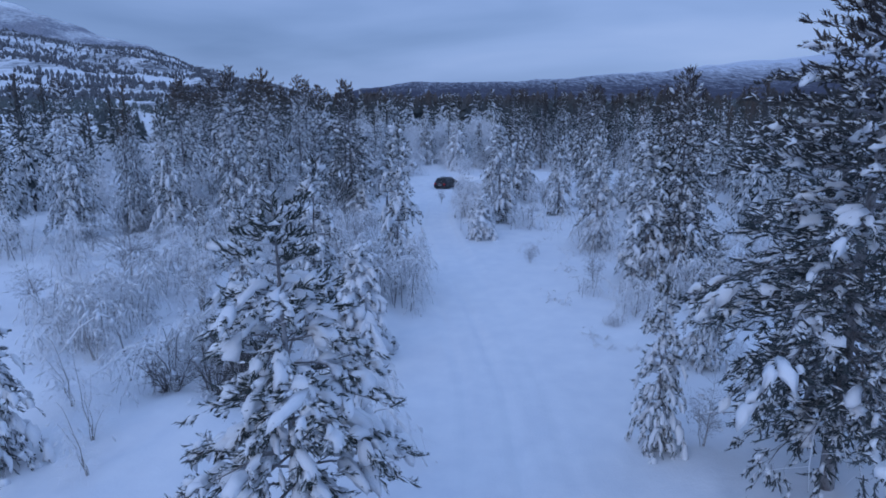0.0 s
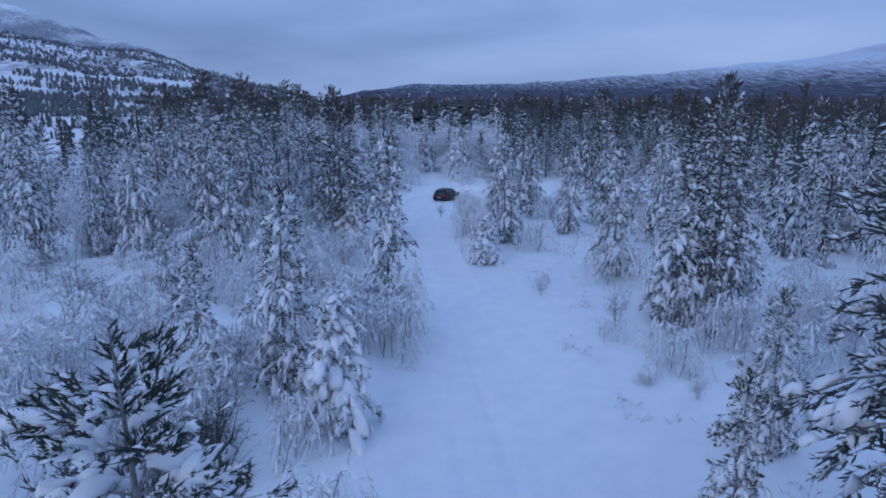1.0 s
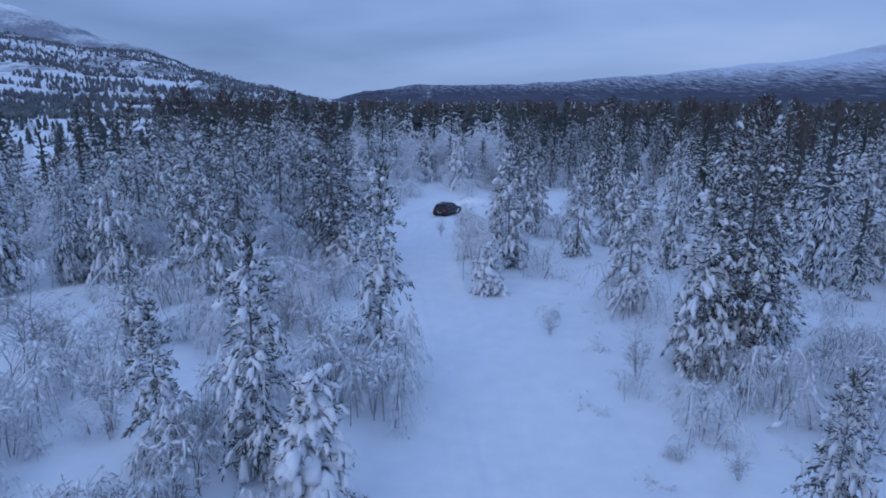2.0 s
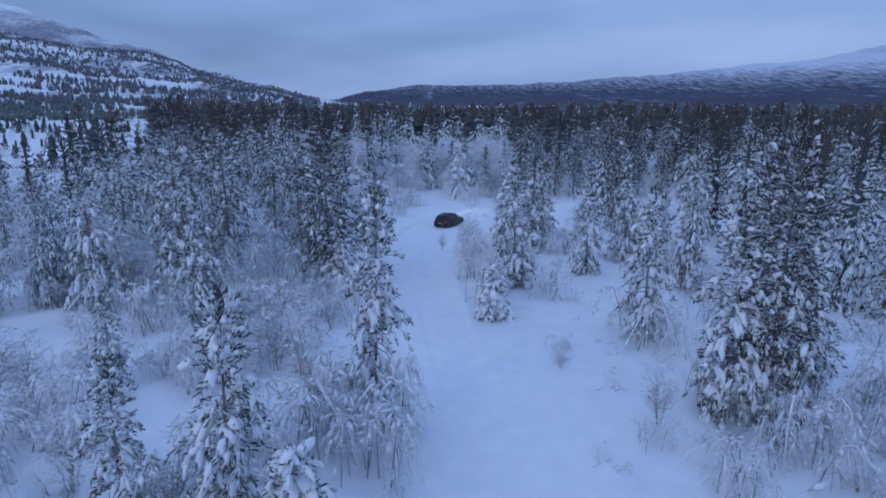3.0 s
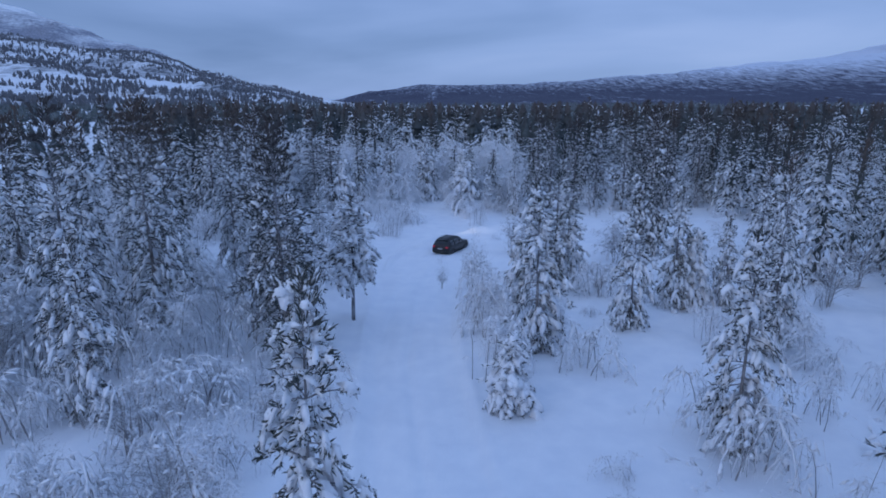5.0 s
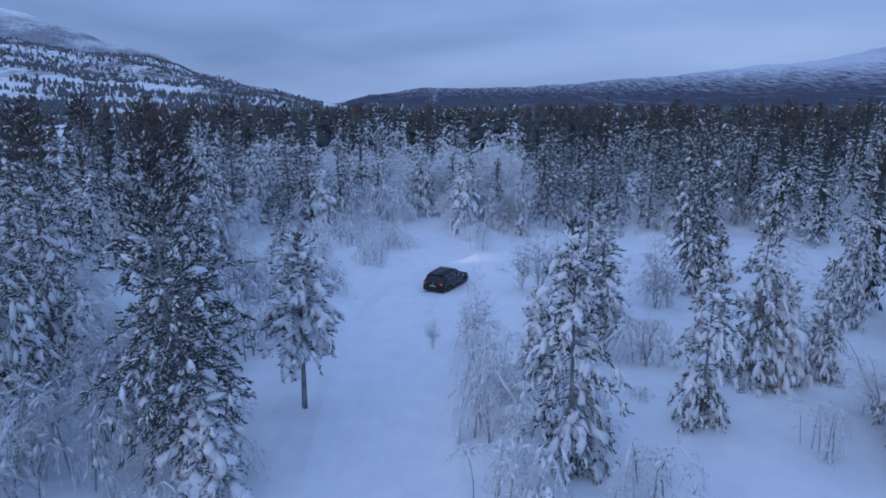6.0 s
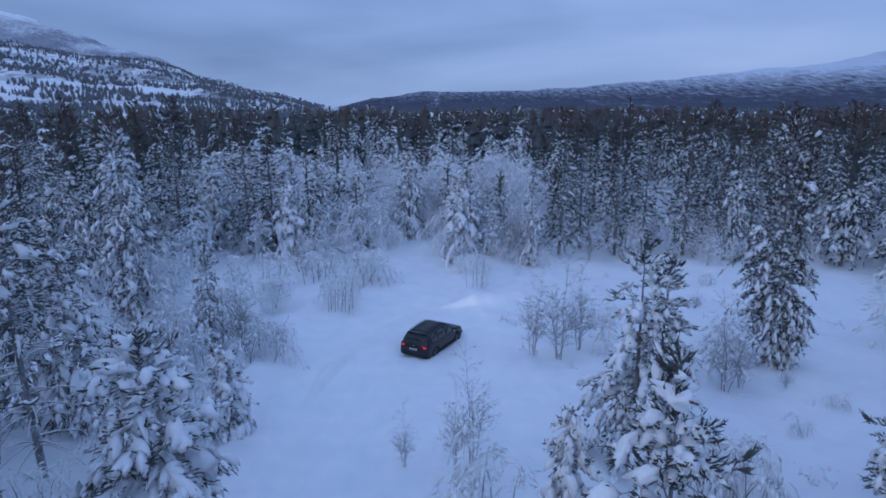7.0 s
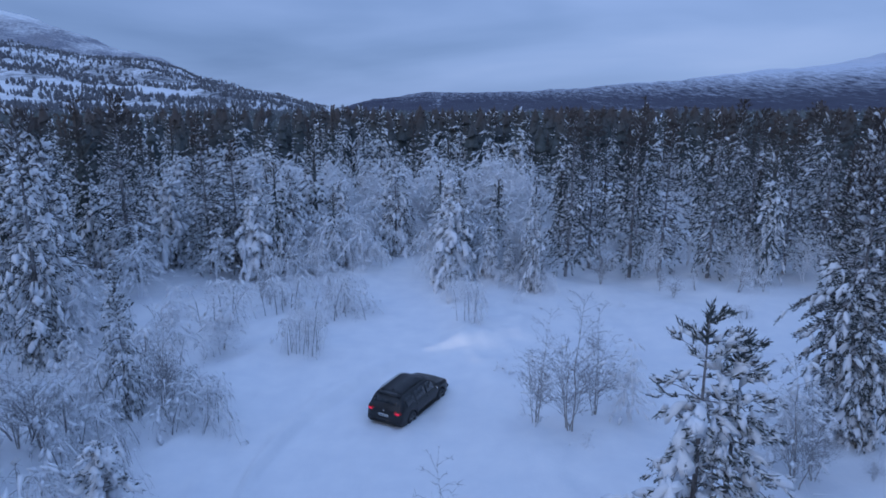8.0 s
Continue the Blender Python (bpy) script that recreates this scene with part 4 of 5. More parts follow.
while count < 300:
    y = plants.uniform(22, 122)
    x = plants.uniform(-10 - 0.5 * y, 10 + 0.5 * y)
    if open_ground(x, y) or not free(x, y, 1.0) or abs(x - float(along(ROAD, y, 0))) < float(along(ROAD, y, 2)) + 1.2:
        continue
    if x > 0 and y < 84 and plants.random() < 0.5:
        continue
    near = y < 62
    k = plants.choice("wqwxzyztu" if near else "uuvvuvxq")
    h = plants.uniform(0.7, 1.4) if k == "t" else plants.uniform(1.3, 3.0) if k in "wxq" else plants.uniform(3.0, 6.0)
    if y > 80 and -24 < x < 9:
        h *= min(1.0, 0.35 + 0.03 * (y - 84))
    BIRCHES[k].plant(x, y, h, plants.uniform(0, 360), plants.uniform(0.8, 1.25), (plants.uniform(-6, 6), plants.uniform(-6, 6)))
    count += 1
# upright frosted birches between the tall pines west of the road
count = 0
while count < 55:
    x, y = plants.uniform(-48, -13), plants.uniform(46, 90)
    if open_ground(x, y) or not free(x, y, 1.2):
        continue
    BIRCHES[plants.choice("uuv")].plant(x, y, plants.uniform(3.5, 7.0), plants.uniform(0, 360), plants.uniform(0.9, 1.2), (plants.uniform(-5, 5), plants.uniform(-5, 5)))
    count += 1
# frosted bushes round the foot of the old pines east of the road
count = 0
while count < 26:
    x, y = plants.uniform(11.0, 24.0), plants.uniform(22, 40)
    if not free(x, y, 1.2):
        continue
    BIRCHES[plants.choice("qwxzytq")].plant(x, y, plants.uniform(1.4, 3.0), plants.uniform(0, 360), plants.uniform(0.8, 1.2), (plants.uniform(-6, 6), plants.uniform(-6, 6)))
    count += 1
# snow-bent birches between the pines beside the road
count = 0
while count < 62:
    y = plants.uniform(18, 50)
    x = plants.uniform(-8 - 0.45 * y, -1.5 - 0.05 * y)
    if abs(x - float(along(ROAD, y, 0))) < float(along(ROAD, y, 2)) + 1.3 or not free(x, y, 0.8):
        continue
    BIRCHES[plants.choice("wwqqxzuyz")].plant(x, y, plants.uniform(1.2, 3.0), plants.uniform(0, 360), plants.uniform(0.9, 1.3), (plants.uniform(-8, 8), plants.uniform(-8, 8)))
    count += 1
# low shrubs that break the snow of the clearings
for x0, x1, y0, y1, n in ((8, 20, 52, 67, 26), (6.5, 13, 20, 30, 12), (6, 12, 33, 46, 7), (-13, -7, 62, 72, 12), (9, 26, 74, 86, 12), (-16, -8, 78, 90, 10)):
    for _ in range(n):
        x, y = plants.uniform(x0, x1), plants.uniform(y0, y1)
        if free(x, y, 1.0):
            k = plants.choice("tttwqz")
            BIRCHES[k].plant(x, y, plants.uniform(1.0, 2.2) if k == "z" else plants.uniform(0.45, 1.1), plants.uniform(0, 360), plants.uniform(0.9, 1.4), (plants.uniform(-6, 6), plants.uniform(-6, 6)))
# frosted birches along the edge of the dark pines east of the turning place
count = 0
while count < 16:
    x, y = plants.uniform(6.0, 34), plants.uniform(85.5, 92)
    if not free(x, y, 0.9):
        continue
    BIRCHES[plants.choice("vyyzz")].plant(x, y, plants.uniform(2.0, 5.0), plants.uniform(0, 360), plants.uniform(0.6, 1.0), (plants.uniform(-5, 5), plants.uniform(-5, 5)))
    count += 1


def far_woods(name, label, sites, models, mats):
    """Distant pines joined into one mesh of needles and snow."""
    V, F, I, n = [], [], [], 0
    for x, y, z, h, a, w, k in sites:
        for slot, (v, f) in enumerate(models[k]):
            c, s = math.cos(a) * h * w, math.sin(a) * h * w
            V.append(np.stack([x + v[:, 0] * c - v[:, 1] * s, y + v[:, 0] * s + v[:, 1] * c, z + v[:, 2] * h], -1))
            F.append(f + n)
            I.append(np.full(len(f), slot))
            n += len(v)
    V, F, I = np.concatenate(V), np.concatenate(F), np.concatenate(I)
    me = bpy.data.meshes.new(name)
    me.vertices.add(len(V))
    me.vertices.foreach_set("co", V.astype(np.float32).ravel())
    me.loops.add(len(F) * 3)
    me.loops.foreach_set("vertex_index", F.astype(np.int32).ravel())
    me.polygons.add(len(F))
    me.polygons.foreach_set("loop_start", np.arange(0, len(F) * 3, 3, dtype=np.int32))
    me.polygons.foreach_set("material_index", I.astype(np.int32))
    for m in mats:
        me.materials.append(m)
    me.update(calc_edges=True)
    return tagged(new(name, me), label, "forest", kind="stuff")


def triangles(soup):
    if not soup.v:
        return np.zeros((0, 3)), np.zeros((0, 3), int)
    f = []
    for q in soup.f:
        f += [(q[0], q[j], q[j + 1]) for j in range(1, len(q) - 1)]
    return np.concatenate(soup.v), np.array(f)


def far_pine(seed, levels, per, snow, bare, size=0.06):
    """A pine of height 1 in some hundreds of triangles: (needles, snow)."""
    rng = np.random.default_rng(seed)
    crown, load = Soup(), Soup()
    tube(crown, [(0, 0, -0.05), (0, 0, 0.97)], [0.013, 0.003], 3)
    core(crown, rng, 1.0, 0.06, 0.2, max(3, levels // 2), 6, lambda z: np.array([0, 0, z]), 0.6)
    for i in range(levels):
        u = 0.06 + 0.92 * (i + rng.uniform(-0.4, 0.4)) / levels
        for k in range(per):
            w = rng.uniform(0, 6.28)
            r = (0.22 * (1 - u) ** 0.62 * min(1, 0.6 + 2 * u) + 0.012) * rng.uniform(0.5, 1.25)
            d = np.array([math.cos(w), math.sin(w), 0.3 * u - 0.35 * (1 - u)])
            p = np.array([0, 0, u]) + d * r * 0.8
            shoot(crown, rng, p, d, size * rng.uniform(0.8, 1.3), size * 0.26, 0)
            if rng.random() < snow * (1 if u < 1 - bare else 0.10):
                blob(load, rng, p + np.array([0, 0, size * 0.16]), d, (size * 0.55, size * 0.26, size * 0.2), RIDGE)
    return triangles(crown), triangles(load)


def arrays(me, height):
    """Corners and triangles of a mesh, scaled to height 1."""
    me.calc_loop_triangles()
    v, f = np.zeros(len(me.vertices) * 3), np.zeros(len(me.loop_triangles) * 3, int)
    me.vertices.foreach_get("co", v)
    me.loop_triangles.foreach_get("vertices", f)
    return v.reshape(-1, 3) / height, f.reshape(-1, 3)


# tall frosted birches that close the end of the road, and the thicket along the far edge of the turning place
sites = []
while len(sites) < 230:
    x, y = plants.uniform(-26, 9), plants.uniform(92, 118)
    if y < 98 and abs(x + 1.6) < 2.4 or y < 94 and x < -9:
        continue
    sites.append((x, y, float(ground_z(x, y)), plants.uniform(0.75, 1.25) * min(7.5, 2.4 + 0.30 * (y - 92)), plants.uniform(0, 6.28), plants.uniform(0.8, 1.1), plants.choice([0, 0, 1])))
while len(sites) < 390:
    y = 84 + 16 * plants.random() ** 0.8
    x = plants.uniform(-22, 8.5)
    if abs(x - float(along(ROAD, y, 0))) < float(along(ROAD, y, 2)) + 0.8 or y < 91 and x < -10 or not free(x, y, 0.9):
        continue
    sites.append((x, y, float(ground_z(x, y)), plants.uniform(0.6, 1.4) * (0.8 + 0.20 * (y - 84)), plants.uniform(0, 6.28), plants.uniform(0.8, 1.2), plants.choice([0, 1, 2, 2, 3])))
far_woods("birch_thicket", "thicket of frost-white birches closing the snowy road", sites, [[arrays(me, BIRCHES[k].height) for name, me in BIRCHES[k].parts if name != "twig_core"] for k in "vuqx"], (M_FROST, M_FROST, M_LOAD))

FAR = [far_pine(41, 11, 4, 0.90, 0.44, 0.062), far_pine(42, 11, 4, 0.8, 0.52, 0.062), far_pine(43, 10, 4, 1.0, 0.34, 0.062)]
sites = []
while len(sites) < 560:
    y = 140 + 110 * plants.random() ** 1.15
    x = plants.uniform(-1, 1) * (20 + 0.85 * y)
    if open_ground(x, y):
        continue
    sites.append((x, y, float(ground_z(x, y)), plants.uniform(8.5, 12.8), plants.uniform(0, 6.28), plants.uniform(0.85, 1.2), plants.choice([0, 0, 1, 1, 2])))
# low trees dotted over the western field
while len(sites) < 780:
    y = plants.choice([150, 172, 205, 240, 240, 240, 285, 330]) + plants.uniform(-9, 9)
    x = -60 - 0.42 * (y - 125) - plants.uniform(0, 110)
    if noise.noise(Vector((x / 16, y / 30, 4.0))) > -0.05:
        sites.append((x, y, float(ground_z(x, y)), plants.uniform(1.8, 5.5), plants.uniform(0, 6.28), plants.uniform(1.0, 1.7), plants.choice([0, 2])))
# a grove of pines on the western field
for x, y, h in ((-71, 118, 6.6), (-68.5, 121, 7.4), (-66.5, 117, 7.0), (-64.8, 120.5, 8.0), (-62.6, 116.5, 7.2), (-60.6, 119, 6.8), (-66, 124, 7.6), (-63, 123, 7.0), (-73.5, 107, 6.0), (-76, 110, 5.2), (-58, 112, 6.0)):
    sites.append((x, y, float(ground_z(x, y)), h, plants.uniform(0, 6.28), plants.uniform(1.3, 1.7), plants.choice([0, 2])))
far_woods("far_woods", "dense snow-dusted pine forest stretching to the hills", sites, FAR, (M_NEEDLE_DARK, M_LOAD))

# groves of frosted birch on the western field
groves = [(x, y) for y in range(104, 300, 14) for x in range(-190, -50, 7) if -0.80 * (y - 9) < x < -0.44 * (y - 9) and noise.noise(Vector((x / 22, y / 34, 9.0))) > 0.02]
sites = [(x + plants.uniform(-4, 4), y + plants.uniform(-7, 7), plants.uniform(3.2, 6.5), plants.uniform(0, 6.28), plants.uniform(1.0, 1.5), plants.choice([0, 0, 1])) for x, y in groves]
sites = [(x, y, float(ground_z(x, y)), h, turn, wide, which) for x, y, h, turn, wide, which in sites]
far_woods("frosted_groves", "groves of frost-white birches on the snowy field", sites, [[arrays(me, BIRCHES[k].height) for name, me in BIRCHES[k].parts if name != "twig_core"] for k in "vu"], (M_FROST, M_FROST, M_LOAD))

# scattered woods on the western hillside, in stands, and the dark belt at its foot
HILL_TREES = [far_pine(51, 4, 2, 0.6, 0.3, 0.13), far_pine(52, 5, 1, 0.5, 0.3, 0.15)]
sites = []
while len(sites) < 7400:
    r, a = 600 + 1400 * plants.random() ** 1.15, radians(plants.uniform(-46, -12))
    x, y = r * math.sin(a), r * math.cos(a)
    stand = noise.fractal(Vector((a * 5.5 + 7, r / 75 + 1.6 * a, 1.0)), 1.0, 2.0, 4)
    if stand + plants.uniform(-0.26, 0.26) < 0.0:
        continue
    sites.append((x, y, hill_z(x, y) - 0.3, plants.uniform(4, 9.5), plants.uniform(0, 6.28), plants.uniform(1.4, 2.3), plants.choice([0, 1])))
while len(sites) < 7850:
    y = plants.uniform(365, 425) + 60 * plants.random() ** 3
    x = plants.uniform(-420, -60)
    sites.append((x, y, float(ground_z(x, y)), plants.uniform(4, 8), plants.uniform(0, 6.28), plants.uniform(1.3, 2.0), plants.choice([0, 1])))
while len(sites) < 9350:
    y = 245 + 1150 * plants.random() ** 2
    x = plants.uniform(-0.3, 0.95) * y
    if open_ground(x, y):
        continue
    sites.append((x, y, -0.3, plants.uniform(8, 12.5), plants.uniform(0, 6.28), plants.uniform(1.0, 1.6), plants.choice([0, 1])))
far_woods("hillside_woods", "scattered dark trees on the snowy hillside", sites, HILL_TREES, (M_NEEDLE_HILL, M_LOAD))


# ---- the car ----
def lathe(profile, segments=28):
    """Turns (x, radius) pairs round the x axis."""
    V = [(x, r * math.cos(2 * math.pi * k / segments), r * math.sin(2 * math.pi * k / segments)) for x, r in profile for k in range(segments)]
    F = []
    for i in range(len(profile) - 1):
        for k in range(segments):
            j = (k + 1) % segments
            F.append((i * segments + k, i * segments + j, (i + 1) * segments + j, (i + 1) * segments + k))
    return np.array(V), F


def part(name, verts, faces, mat, parent, label="", smooth=True, at=None):
    ob = new(name, mesh_of(name, verts, faces, mat, smooth))
    ob.parent = parent
    if at is not None:
        ob.matrix_basis = at
    if label:
        tagged(ob, label)
    return ob


def rounded_box(sx, sy, sz, r, at=(0, 0, 0), turn=None):
    bm = bmesh.new()
    bmesh.ops.create_cube(bm, size=1.0)
    bmesh.ops.scale(bm, vec=(sx, sy, sz), verts=bm.verts)
    bmesh.ops.bevel(bm, geom=bm.edges[:], offset=r, segments=2, affect="EDGES")
    if turn is not None:
        bmesh.ops.transform(bm, matrix=turn, verts=bm.verts)
    v = np.array([x.co[:] for x in bm.verts]) + np.array(at)
    f = [tuple(x.index for x in y.verts) for y in bm.faces]
    bm.free()
    return v, f


M_PAINT = plain("black_car_paint", (0.006, 0.007, 0.009), (0.011, 0.012, 0.015), 3.0, 0.34, metal=0.0, coat=0.12)
# lighter than the body paint: sky reflection put into the colour, with some powder
M_ROOF_SKYTONE = plain("skytone_powdered_roof", (0.008, 0.009, 0.011), (0.026, 0.028, 0.032), 2.2, 0.5)
M_TRIM = plain("black_plastic_trim", (0.012, 0.012, 0.012), (0.03, 0.03, 0.03), 8.0, 0.6)
M_TYRE = plain("tyre_rubber", (0.015, 0.015, 0.016), (0.10, 0.10, 0.11), 5.0, 0.85, bump_by=0.3)
M_RIM = plain("grey_alloy", (0.16, 0.165, 0.17), (0.38, 0.39, 0.40), 6.0, 0.4, metal=0.8)
M_PLATE = plain("plate_white", (0.62, 0.63, 0.62), (0.78, 0.79, 0.78), 9.0, 0.5)
M_INK = plain("plate_bars", (0.03, 0.03, 0.04), (0.06, 0.06, 0.07), 9.0, 0.5)
M_CHROME = plain("chrome", (0.55, 0.56, 0.58), (0.70, 0.71, 0.72), 9.0, 0.2, metal=1.0)


def glass_material():
    m, t, b = material("tinted_car_glass", 0.08)
    v = coords(t, "Object")
    t.links.new(ramp(t, noise_of(t, v, 4.0), [(0.35, (0.012, 0.014, 0.017)), (0.75, (0.05, 0.055, 0.06))]), b.inputs["Base Color"])
    b.inputs["IOR"].default_value = 1.5
    return m


def lamp_material(name, base, glow, strength, rough=0.2):
    m, t, b = material(name, rough)
    v = coords(t, "Object")
    t.links.new(ramp(t, noise_of(t, v, 14.0, 2.0), [(0.3, tuple(0.8 * c for c in base)), (0.7, base)]), b.inputs["Base Color"])
    b.inputs["Emission Color"].default_value = (*glow, 1)
    b.inputs["Emission Strength"].default_value = strength
    return m


M_GLASS = glass_material()
M_TAIL = lamp_material("tail_lamp_red", (0.30, 0.01, 0.015), (1.0, 0.02, 0.11), 0.55)
M_TAIL_DIM = lamp_material("tail_lamp_unlit", (0.20, 0.01, 0.012), (1.0, 0.04, 0.07), 0.16)
M_HEAD = lamp_material("head_lamp", (0.7, 0.7, 0.7), (1.0, 0.93, 0.82), 0.5)

WHEEL_Y, WHEEL_R, HALF = (-1.30, 1.33), 0.32, 0.89
# stations along the car: y, half width, top height, half width of the top, waist height
STATIONS = [(-2.26, 0.70, 0.62, 0.60, 0.58), (-2.23, 0.78, 0.80, 0.66, 0.70), (-2.18, 0.83, 0.94, 0.70, 0.84), (-2.10, 0.86, 1.04, 0.69, 0.93), (-1.98, 0.875, 1.20, 0.665, 0.95),
            (-1.84, 0.885, 1.38, 0.63, 0.96), (-1.72, 0.89, 1.465, 0.60, 0.96), (-1.2, 0.89, 1.49, 0.60, 0.95), (-0.5, 0.89, 1.505, 0.61, 0.94), (0.1, 0.89, 1.495, 0.61, 0.93),
            (0.42, 0.89, 1.45, 0.60, 0.93), (0.72, 0.89, 1.27, 0.64, 0.92), (1.02, 0.885, 1.06, 0.69, 0.92), (1.14, 0.88, 0.99, 0.74, 0.91), (1.5, 0.87, 0.94, 0.74, 0.87),
            (1.9, 0.84, 0.87, 0.70, 0.80), (2.1, 0.79, 0.80, 0.64, 0.72), (2.22, 0.70, 0.68, 0.55, 0.62), (2.27, 0.60, 0.56, 0.46, 0.52)]


def station(y):
    return [float(np.interp(y, [s[0] for s in STATIONS], [s[k] for s in STATIONS])) for k in range(5)]


def side_points(y, out=0.0):
    """Half profile of the body at y, from the floor to the middle of the roof."""
    _, w, top, wt_, waist = station(y)
    end = min(1.0, (2.29 - abs(y)) / 0.35)
    sill = 0.24 + 0.10 * (1 - end)
    for c in WHEEL_Y:
        d = abs(y - c)
        if d < WHEEL_R + 0.06:
            sill = max(sill, WHEEL_R + math.sqrt((WHEEL_R + 0.06) ** 2 - d * d))
    waist = max(waist, sill + 0.02)
    mid = max(0.5 * (waist + 0.3), sill + 0.01)
    top = max(top, waist + 0.02)
    return [(0.0, sill + 0.01), (0.72 * w, sill + 0.005), (0.965 * w, sill), (w + out, mid), (0.985 * w + out, 0.55 * mid + 0.45 * waist), (0.955 * w + out, waist),
            (0.955 * w * 0.62 + wt_ * 0.38 + out, waist + 0.36 * (top - waist)), (wt_ + 0.05 + out, waist + 0.86 * (top - waist)), (wt_ - 0.02, top - 0.012), (0.5 * wt_, top + 0.012), (0.0, top + 0.02)]


def car_body():
    ys = sorted(set([s[0] for s in STATIONS] + [round(c + d, 3) for c in WHEEL_Y for d in np.linspace(-0.40, 0.40, 17)] + [round(v, 2) for v in np.linspace(-2.2, 2.2, 24)]))
    V, F = [], []
    for y in ys:
        h = side_points(y)
        ring = [(x, y, z) for x, z in h] + [(-x, y, z) for x, z in h[-2:0:-1]]
        V += ring
    n = 2 * len(side_points(0)) - 2
    for i in range(len(ys) - 1):
        for k in range(n):
            j = (k + 1) % n
            F.append((i * n + k, i * n + j, (i + 1) * n + j, (i + 1) * n + k))
    F.append(tuple(range(n))[::-1])
    F.append(tuple(range((len(ys) - 1) * n, len(ys) * n)))
    return np.array(V), F


def strip(a, b, out):
    """A thin curved pane between two rows of points, with thickness."""
    a, b = np.array(a, float), np.array(b, float)
    out = np.asarray(out, float)
    V = np.concatenate([a, b, a - out, b - out])
    n = len(a)
    F = []
    for i in range(n - 1):
        F += [(i, i + 1, n + i + 1, n + i), (2 * n + i, 3 * n + i, 3 * n + i + 1, 2 * n + i + 1), (i, 2 * n + i, 2 * n + i + 1, i + 1), (n + i, n + i + 1, 3 * n + i + 1, 3 * n + i)]
    F += [(0, n, 3 * n, 2 * n), (n - 1, 3 * n - 1, 4 * n - 1, 2 * n - 1)]
    return V, F


def side_pane(y0, y1, sgn, low=0.06, high=0.90):
    A, B = [], []
    for y in np.linspace(y0, y1, 7):
        p = side_points(y)
        (xa, za), (xb, zb), (xc, zc) = p[5], p[6], p[7]
        lo = (xa + (xb - xa) * low / 0.36, za + (zb - za) * low / 0.36)
        hi = (xb + (xc - xb) * (high - 0.36) / 0.64, zb + (zc - zb) * (high - 0.36) / 0.64)
        A.append((sgn * (lo[0] + 0.006), y, lo[1]))
        B.append((sgn * (hi[0] + 0.006), y, hi[1]))
    return strip(A, B, (sgn * 0.012, 0, 0.004))


def top_pane(y0, y1, share, lift):
    A, B = [], []
    for u in np.linspace(-1, 1, 9):
        for row, y in ((A, y0), (B, y1)):
            _, w, top, wt_, waist = station(y)
            row.append((u * wt_ * share, y, top + 0.026 - 0.02 * abs(u) ** 2 + lift))
    return strip(A, B, (0, 0, 0.014))


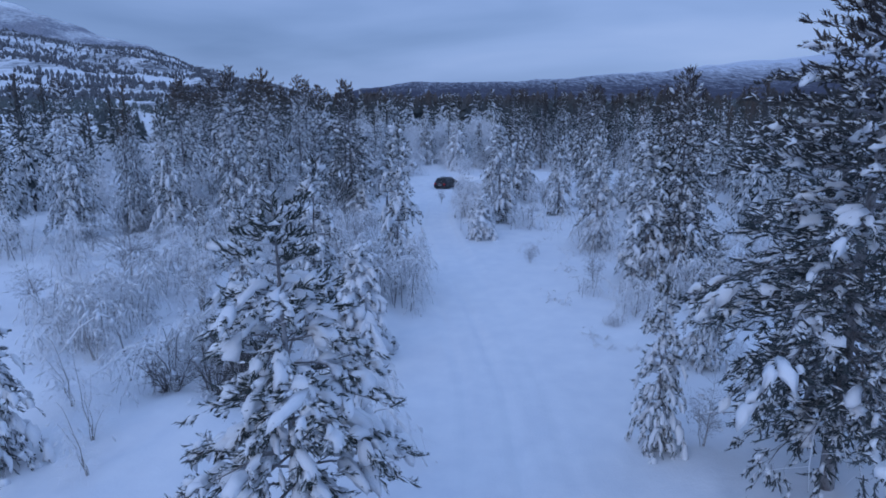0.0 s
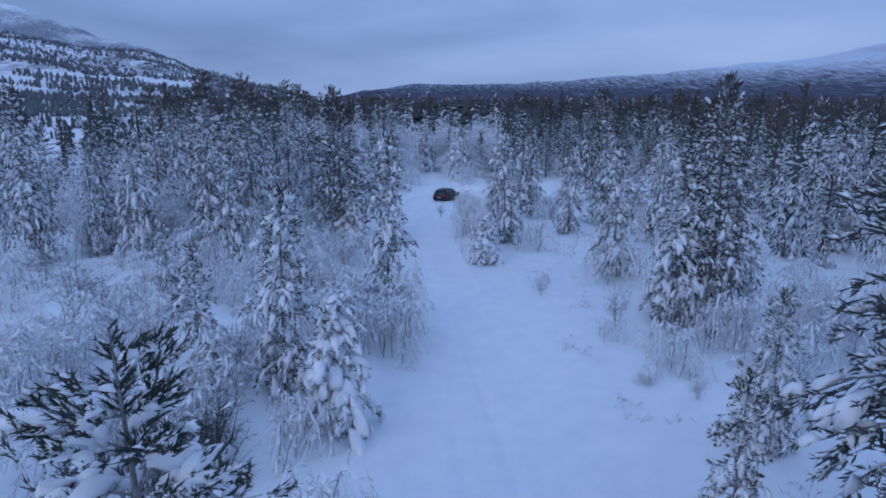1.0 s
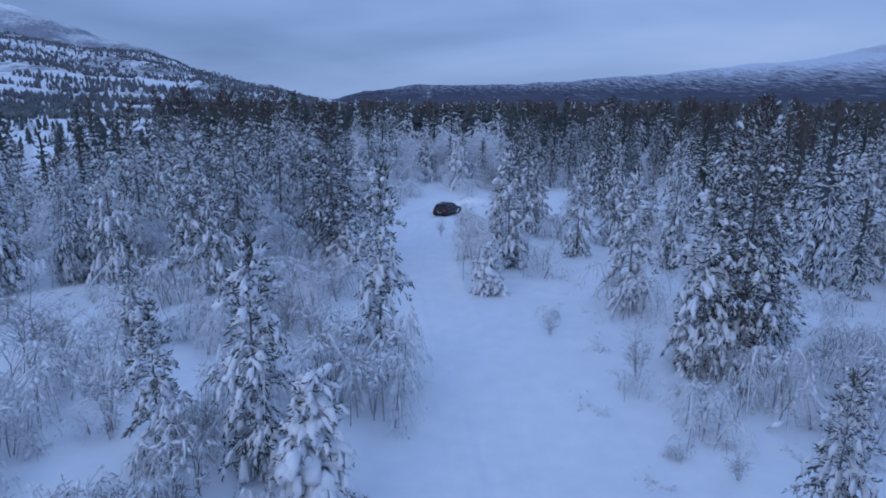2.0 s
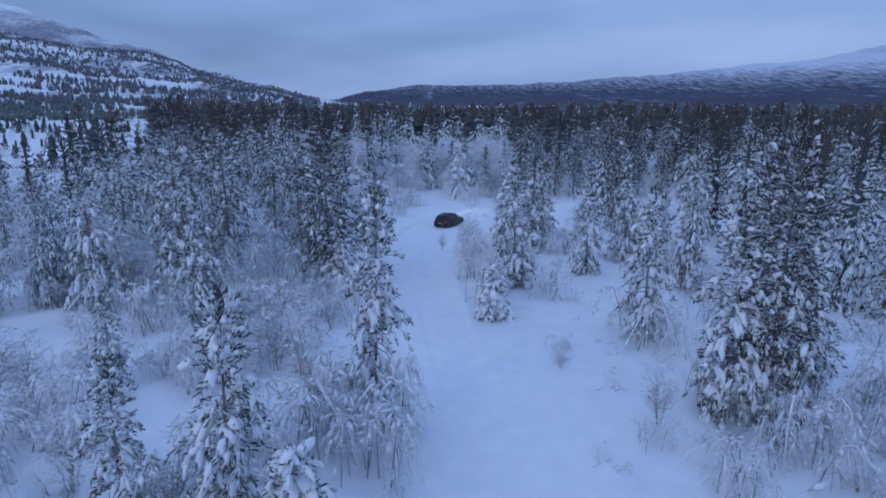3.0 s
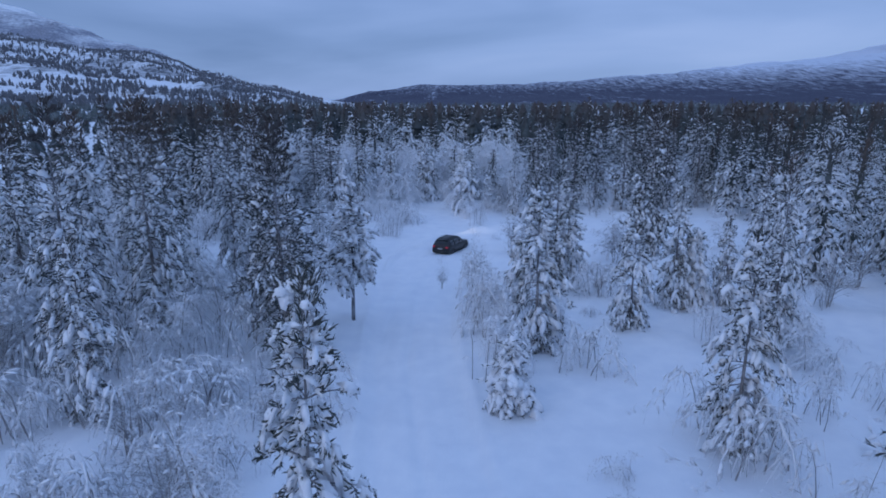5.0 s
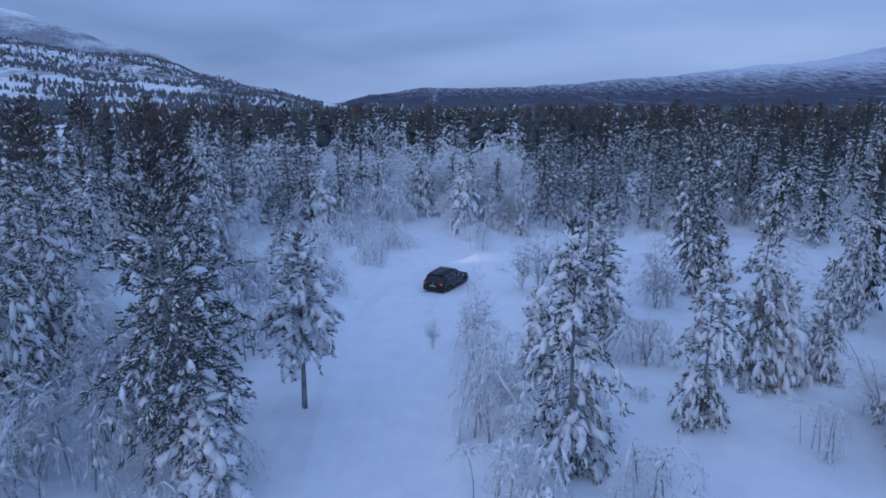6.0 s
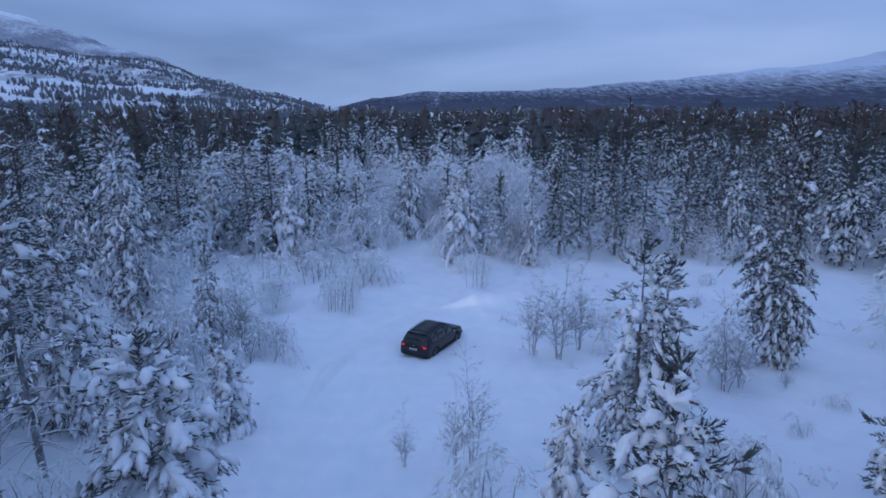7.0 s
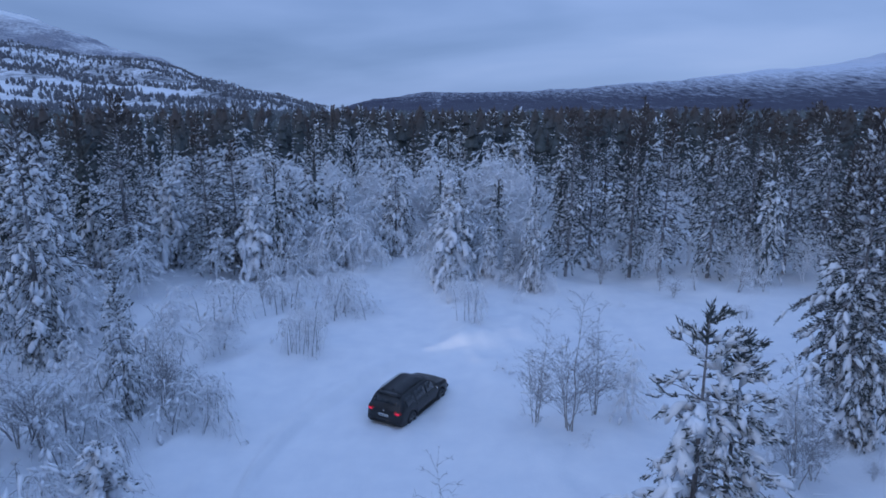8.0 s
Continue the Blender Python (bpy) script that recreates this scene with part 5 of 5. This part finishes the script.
def build_car(m):
    car = new("car")
    tagged(car, "black estate car on the snowy road with its lights on", "car")
    part("body", *car_body(), M_PAINT, car)
    ys = np.linspace(-1.62, 0.30, 9)
    A = [(-station(y)[3] * 0.90, y, station(y)[2] + 0.020) for y in ys]
    B = [(station(y)[3] * 0.90, y, station(y)[2] + 0.020) for y in ys]
    part("roof_panel", *strip(A, B, (0, 0, 0.012)), M_ROOF_SKYTONE, car, "dark roof dusted with powder snow")
    part("rear_window", *top_pane(-2.04, -1.79, 0.90, 0.004), M_GLASS, car)
    part("windshield", *top_pane(1.05, 0.47, 0.94, 0.004), M_GLASS, car)
    for sgn in (-1, 1):
        for y0, y1 in ((-1.66, -1.02), (-0.95, -0.10), (-0.02, 0.66)):
            part("side_window", *side_pane(y0, y1, sgn), M_GLASS, car)
        v, f = rounded_box(0.16, 0.10, 0.13, 0.03, (sgn * 0.99, 0.70, 0.99))
        mirror = part("mirror", v, f, M_PAINT, car)
        part("mirror_glass", *rounded_box(0.13, 0.008, 0.10, 0.003, (sgn * 0.99, 0.647, 0.99)), M_CHROME, mirror)
        v, f = rounded_box(0.34, 0.10, 0.17, 0.045, (sgn * 0.655, -2.165, 0.855), Matrix.Rotation(sgn * 0.22, 3, "Z").to_4x4())
        lamp = part("tail_light", v, f, M_TAIL_DIM, car, "lit red tail light")
        part("bulb_field", *rounded_box(0.17, 0.012, 0.09, 0.005, (sgn * 0.67, -2.226, 0.850), Matrix.Rotation(sgn * 0.2, 3, "Z").to_4x4()), M_TAIL, lamp)
        v, f = rounded_box(0.34, 0.16, 0.13, 0.04, (sgn * 0.60, 2.13, 0.68), Matrix.Rotation(-sgn * 0.35, 3, "Z").to_4x4())
        part("headlight", v, f, M_HEAD, car, "lit white headlight")
        tube_soup = Soup()
        tube(tube_soup, [(sgn * 0.57, y, station(y)[2] + z) for y, z in ((-1.58, 0.015), (-1.5, 0.055), (-0.6, 0.06), (0.15, 0.055), (0.25, 0.015))], [0.016] * 5, 6)
        part("roof_rail", np.concatenate(tube_soup.v), tube_soup.f, M_TRIM, car)
        for y in (-0.85, 0.05):
            part("door_handle", *rounded_box(0.03, 0.20, 0.035, 0.012, (sgn * 0.875, y, 0.84)), M_PAINT, car)
        part("sill_trim", *rounded_box(0.04, 1.85, 0.09, 0.018, (sgn * 0.872, 0.015, 0.285)), M_TRIM, car)
        for c in WHEEL_Y:
            arch = Soup()
            tube(arch, [(sgn * 0.885, c + (WHEEL_R + 0.065) * math.cos(a), WHEEL_R + (WHEEL_R + 0.065) * math.sin(a)) for a in np.linspace(0.12, math.pi - 0.12, 13)], [0.022] * 13, 6)
            part("wheel_arch", np.concatenate(arch.v), arch.f, M_TRIM, car)
            wheel = new("wheel")
            wheel.parent = car
            wheel.matrix_basis = pose(sgn * 0.775, c, WHEEL_R, 0, 0, -8 if c > 0 else 0)
            part("tyre", *lathe([(-0.10, 0.20), (-0.105, 0.27), (-0.08, 0.312), (0.0, 0.32), (0.08, 0.312), (0.105, 0.27), (0.10, 0.20)]), M_TYRE, wheel)
            rv, rf = lathe([(sgn * 0.06, 0.0), (sgn * 0.07, 0.05), (sgn * 0.045, 0.19), (sgn * 0.098, 0.205)], 28)
            rim = part("rim", rv, rf, M_TRIM, wheel)
            for k in range(5):
                part("spoke", *rounded_box(0.022, 0.045, 0.17, 0.008, (0, 0, 0.11)), M_RIM, rim, at=pose(sgn * 0.085, 0, 0, 72 * k, 0, 0))
    part("rear_bumper", *rounded_box(1.62, 0.16, 0.26, 0.06, (0, -2.20, 0.46)), M_PAINT, car)
    part("bumper_insert", *rounded_box(1.30, 0.05, 0.10, 0.02, (0, -2.275, 0.37)), M_TRIM, car)
    part("front_bumper", *rounded_box(1.56, 0.16, 0.24, 0.06, (0, 2.20, 0.44)), M_PAINT, car)
    part("grille", *rounded_box(0.80, 0.04, 0.10, 0.02, (0, 2.265, 0.60)), M_TRIM, car)
    tilt = Matrix.Rotation(-0.15, 3, "X").to_4x4()
    plate = part("number_plate", *rounded_box(0.46, 0.014, 0.105, 0.004, (0, -2.262, 0.70), tilt), M_PLATE, car, "white plate with dark bars")
    for k in range(7):
        part("plate_bar", *rounded_box(0.036, 0.005, 0.066, 0.002, (-0.180 + 0.060 * k, -2.273, 0.70), tilt), M_INK, plate)
    part("badge", *lathe([(0, 0.0), (0.008, 0.02), (0.012, 0.05), (0.0, 0.058)], 20), M_CHROME, car, "round chrome badge", at=pose(0, -2.205, 0.84, 0, 0, -90))
    part("spoiler", *rounded_box(1.16, 0.20, 0.035, 0.015, (0, -1.79, 1.465), Matrix.Rotation(0.12, 3, "X").to_4x4()), M_PAINT, car)
    part("brake_light", *rounded_box(0.26, 0.02, 0.02, 0.005, (0, -1.885, 1.45)), M_TRIM, car)
    wiper = Soup()
    tube(wiper, [(0.0, -2.13, 1.03), (0.02, -2.10, 1.10), (0.38, -2.06, 1.14)], [0.016, 0.012, 0.008], 5)
    part("rear_wiper", np.concatenate(wiper.v), wiper.f, M_TRIM, car)
    part("aerial", *rounded_box(0.03, 0.12, 0.05, 0.012, (0, -1.45, 1.525)), M_TRIM, car)
    car.matrix_basis = m
    return car


CAR_X, CAR_Y, CAR_TURN = 0.42, 71.5, -27.0
CAR = pose(CAR_X, CAR_Y, float(ground_z(CAR_X, CAR_Y)) - 0.17, 0, 0, CAR_TURN) @ Matrix.Diagonal((0.94, 0.88, 0.93, 1))
build_car(CAR)
for sgn in (-1, 1):
    beam = bpy.data.lights.new("headlight_beam", "SPOT")
    beam.energy, beam.spot_size, beam.spot_blend, beam.shadow_soft_size, beam.color = 420, radians(21), 1.0, 0.06, (1.0, 0.90, 0.80)
    lamp = new("headlight_beam", beam)
    lamp.matrix_world = CAR @ look((sgn * 0.60, 2.30, 0.70), (-1.3 + sgn * 1.4, 9.6 + sgn * 1.0, 0.47)) @ Matrix.Diagonal((1.9, 0.42, 1, 1))
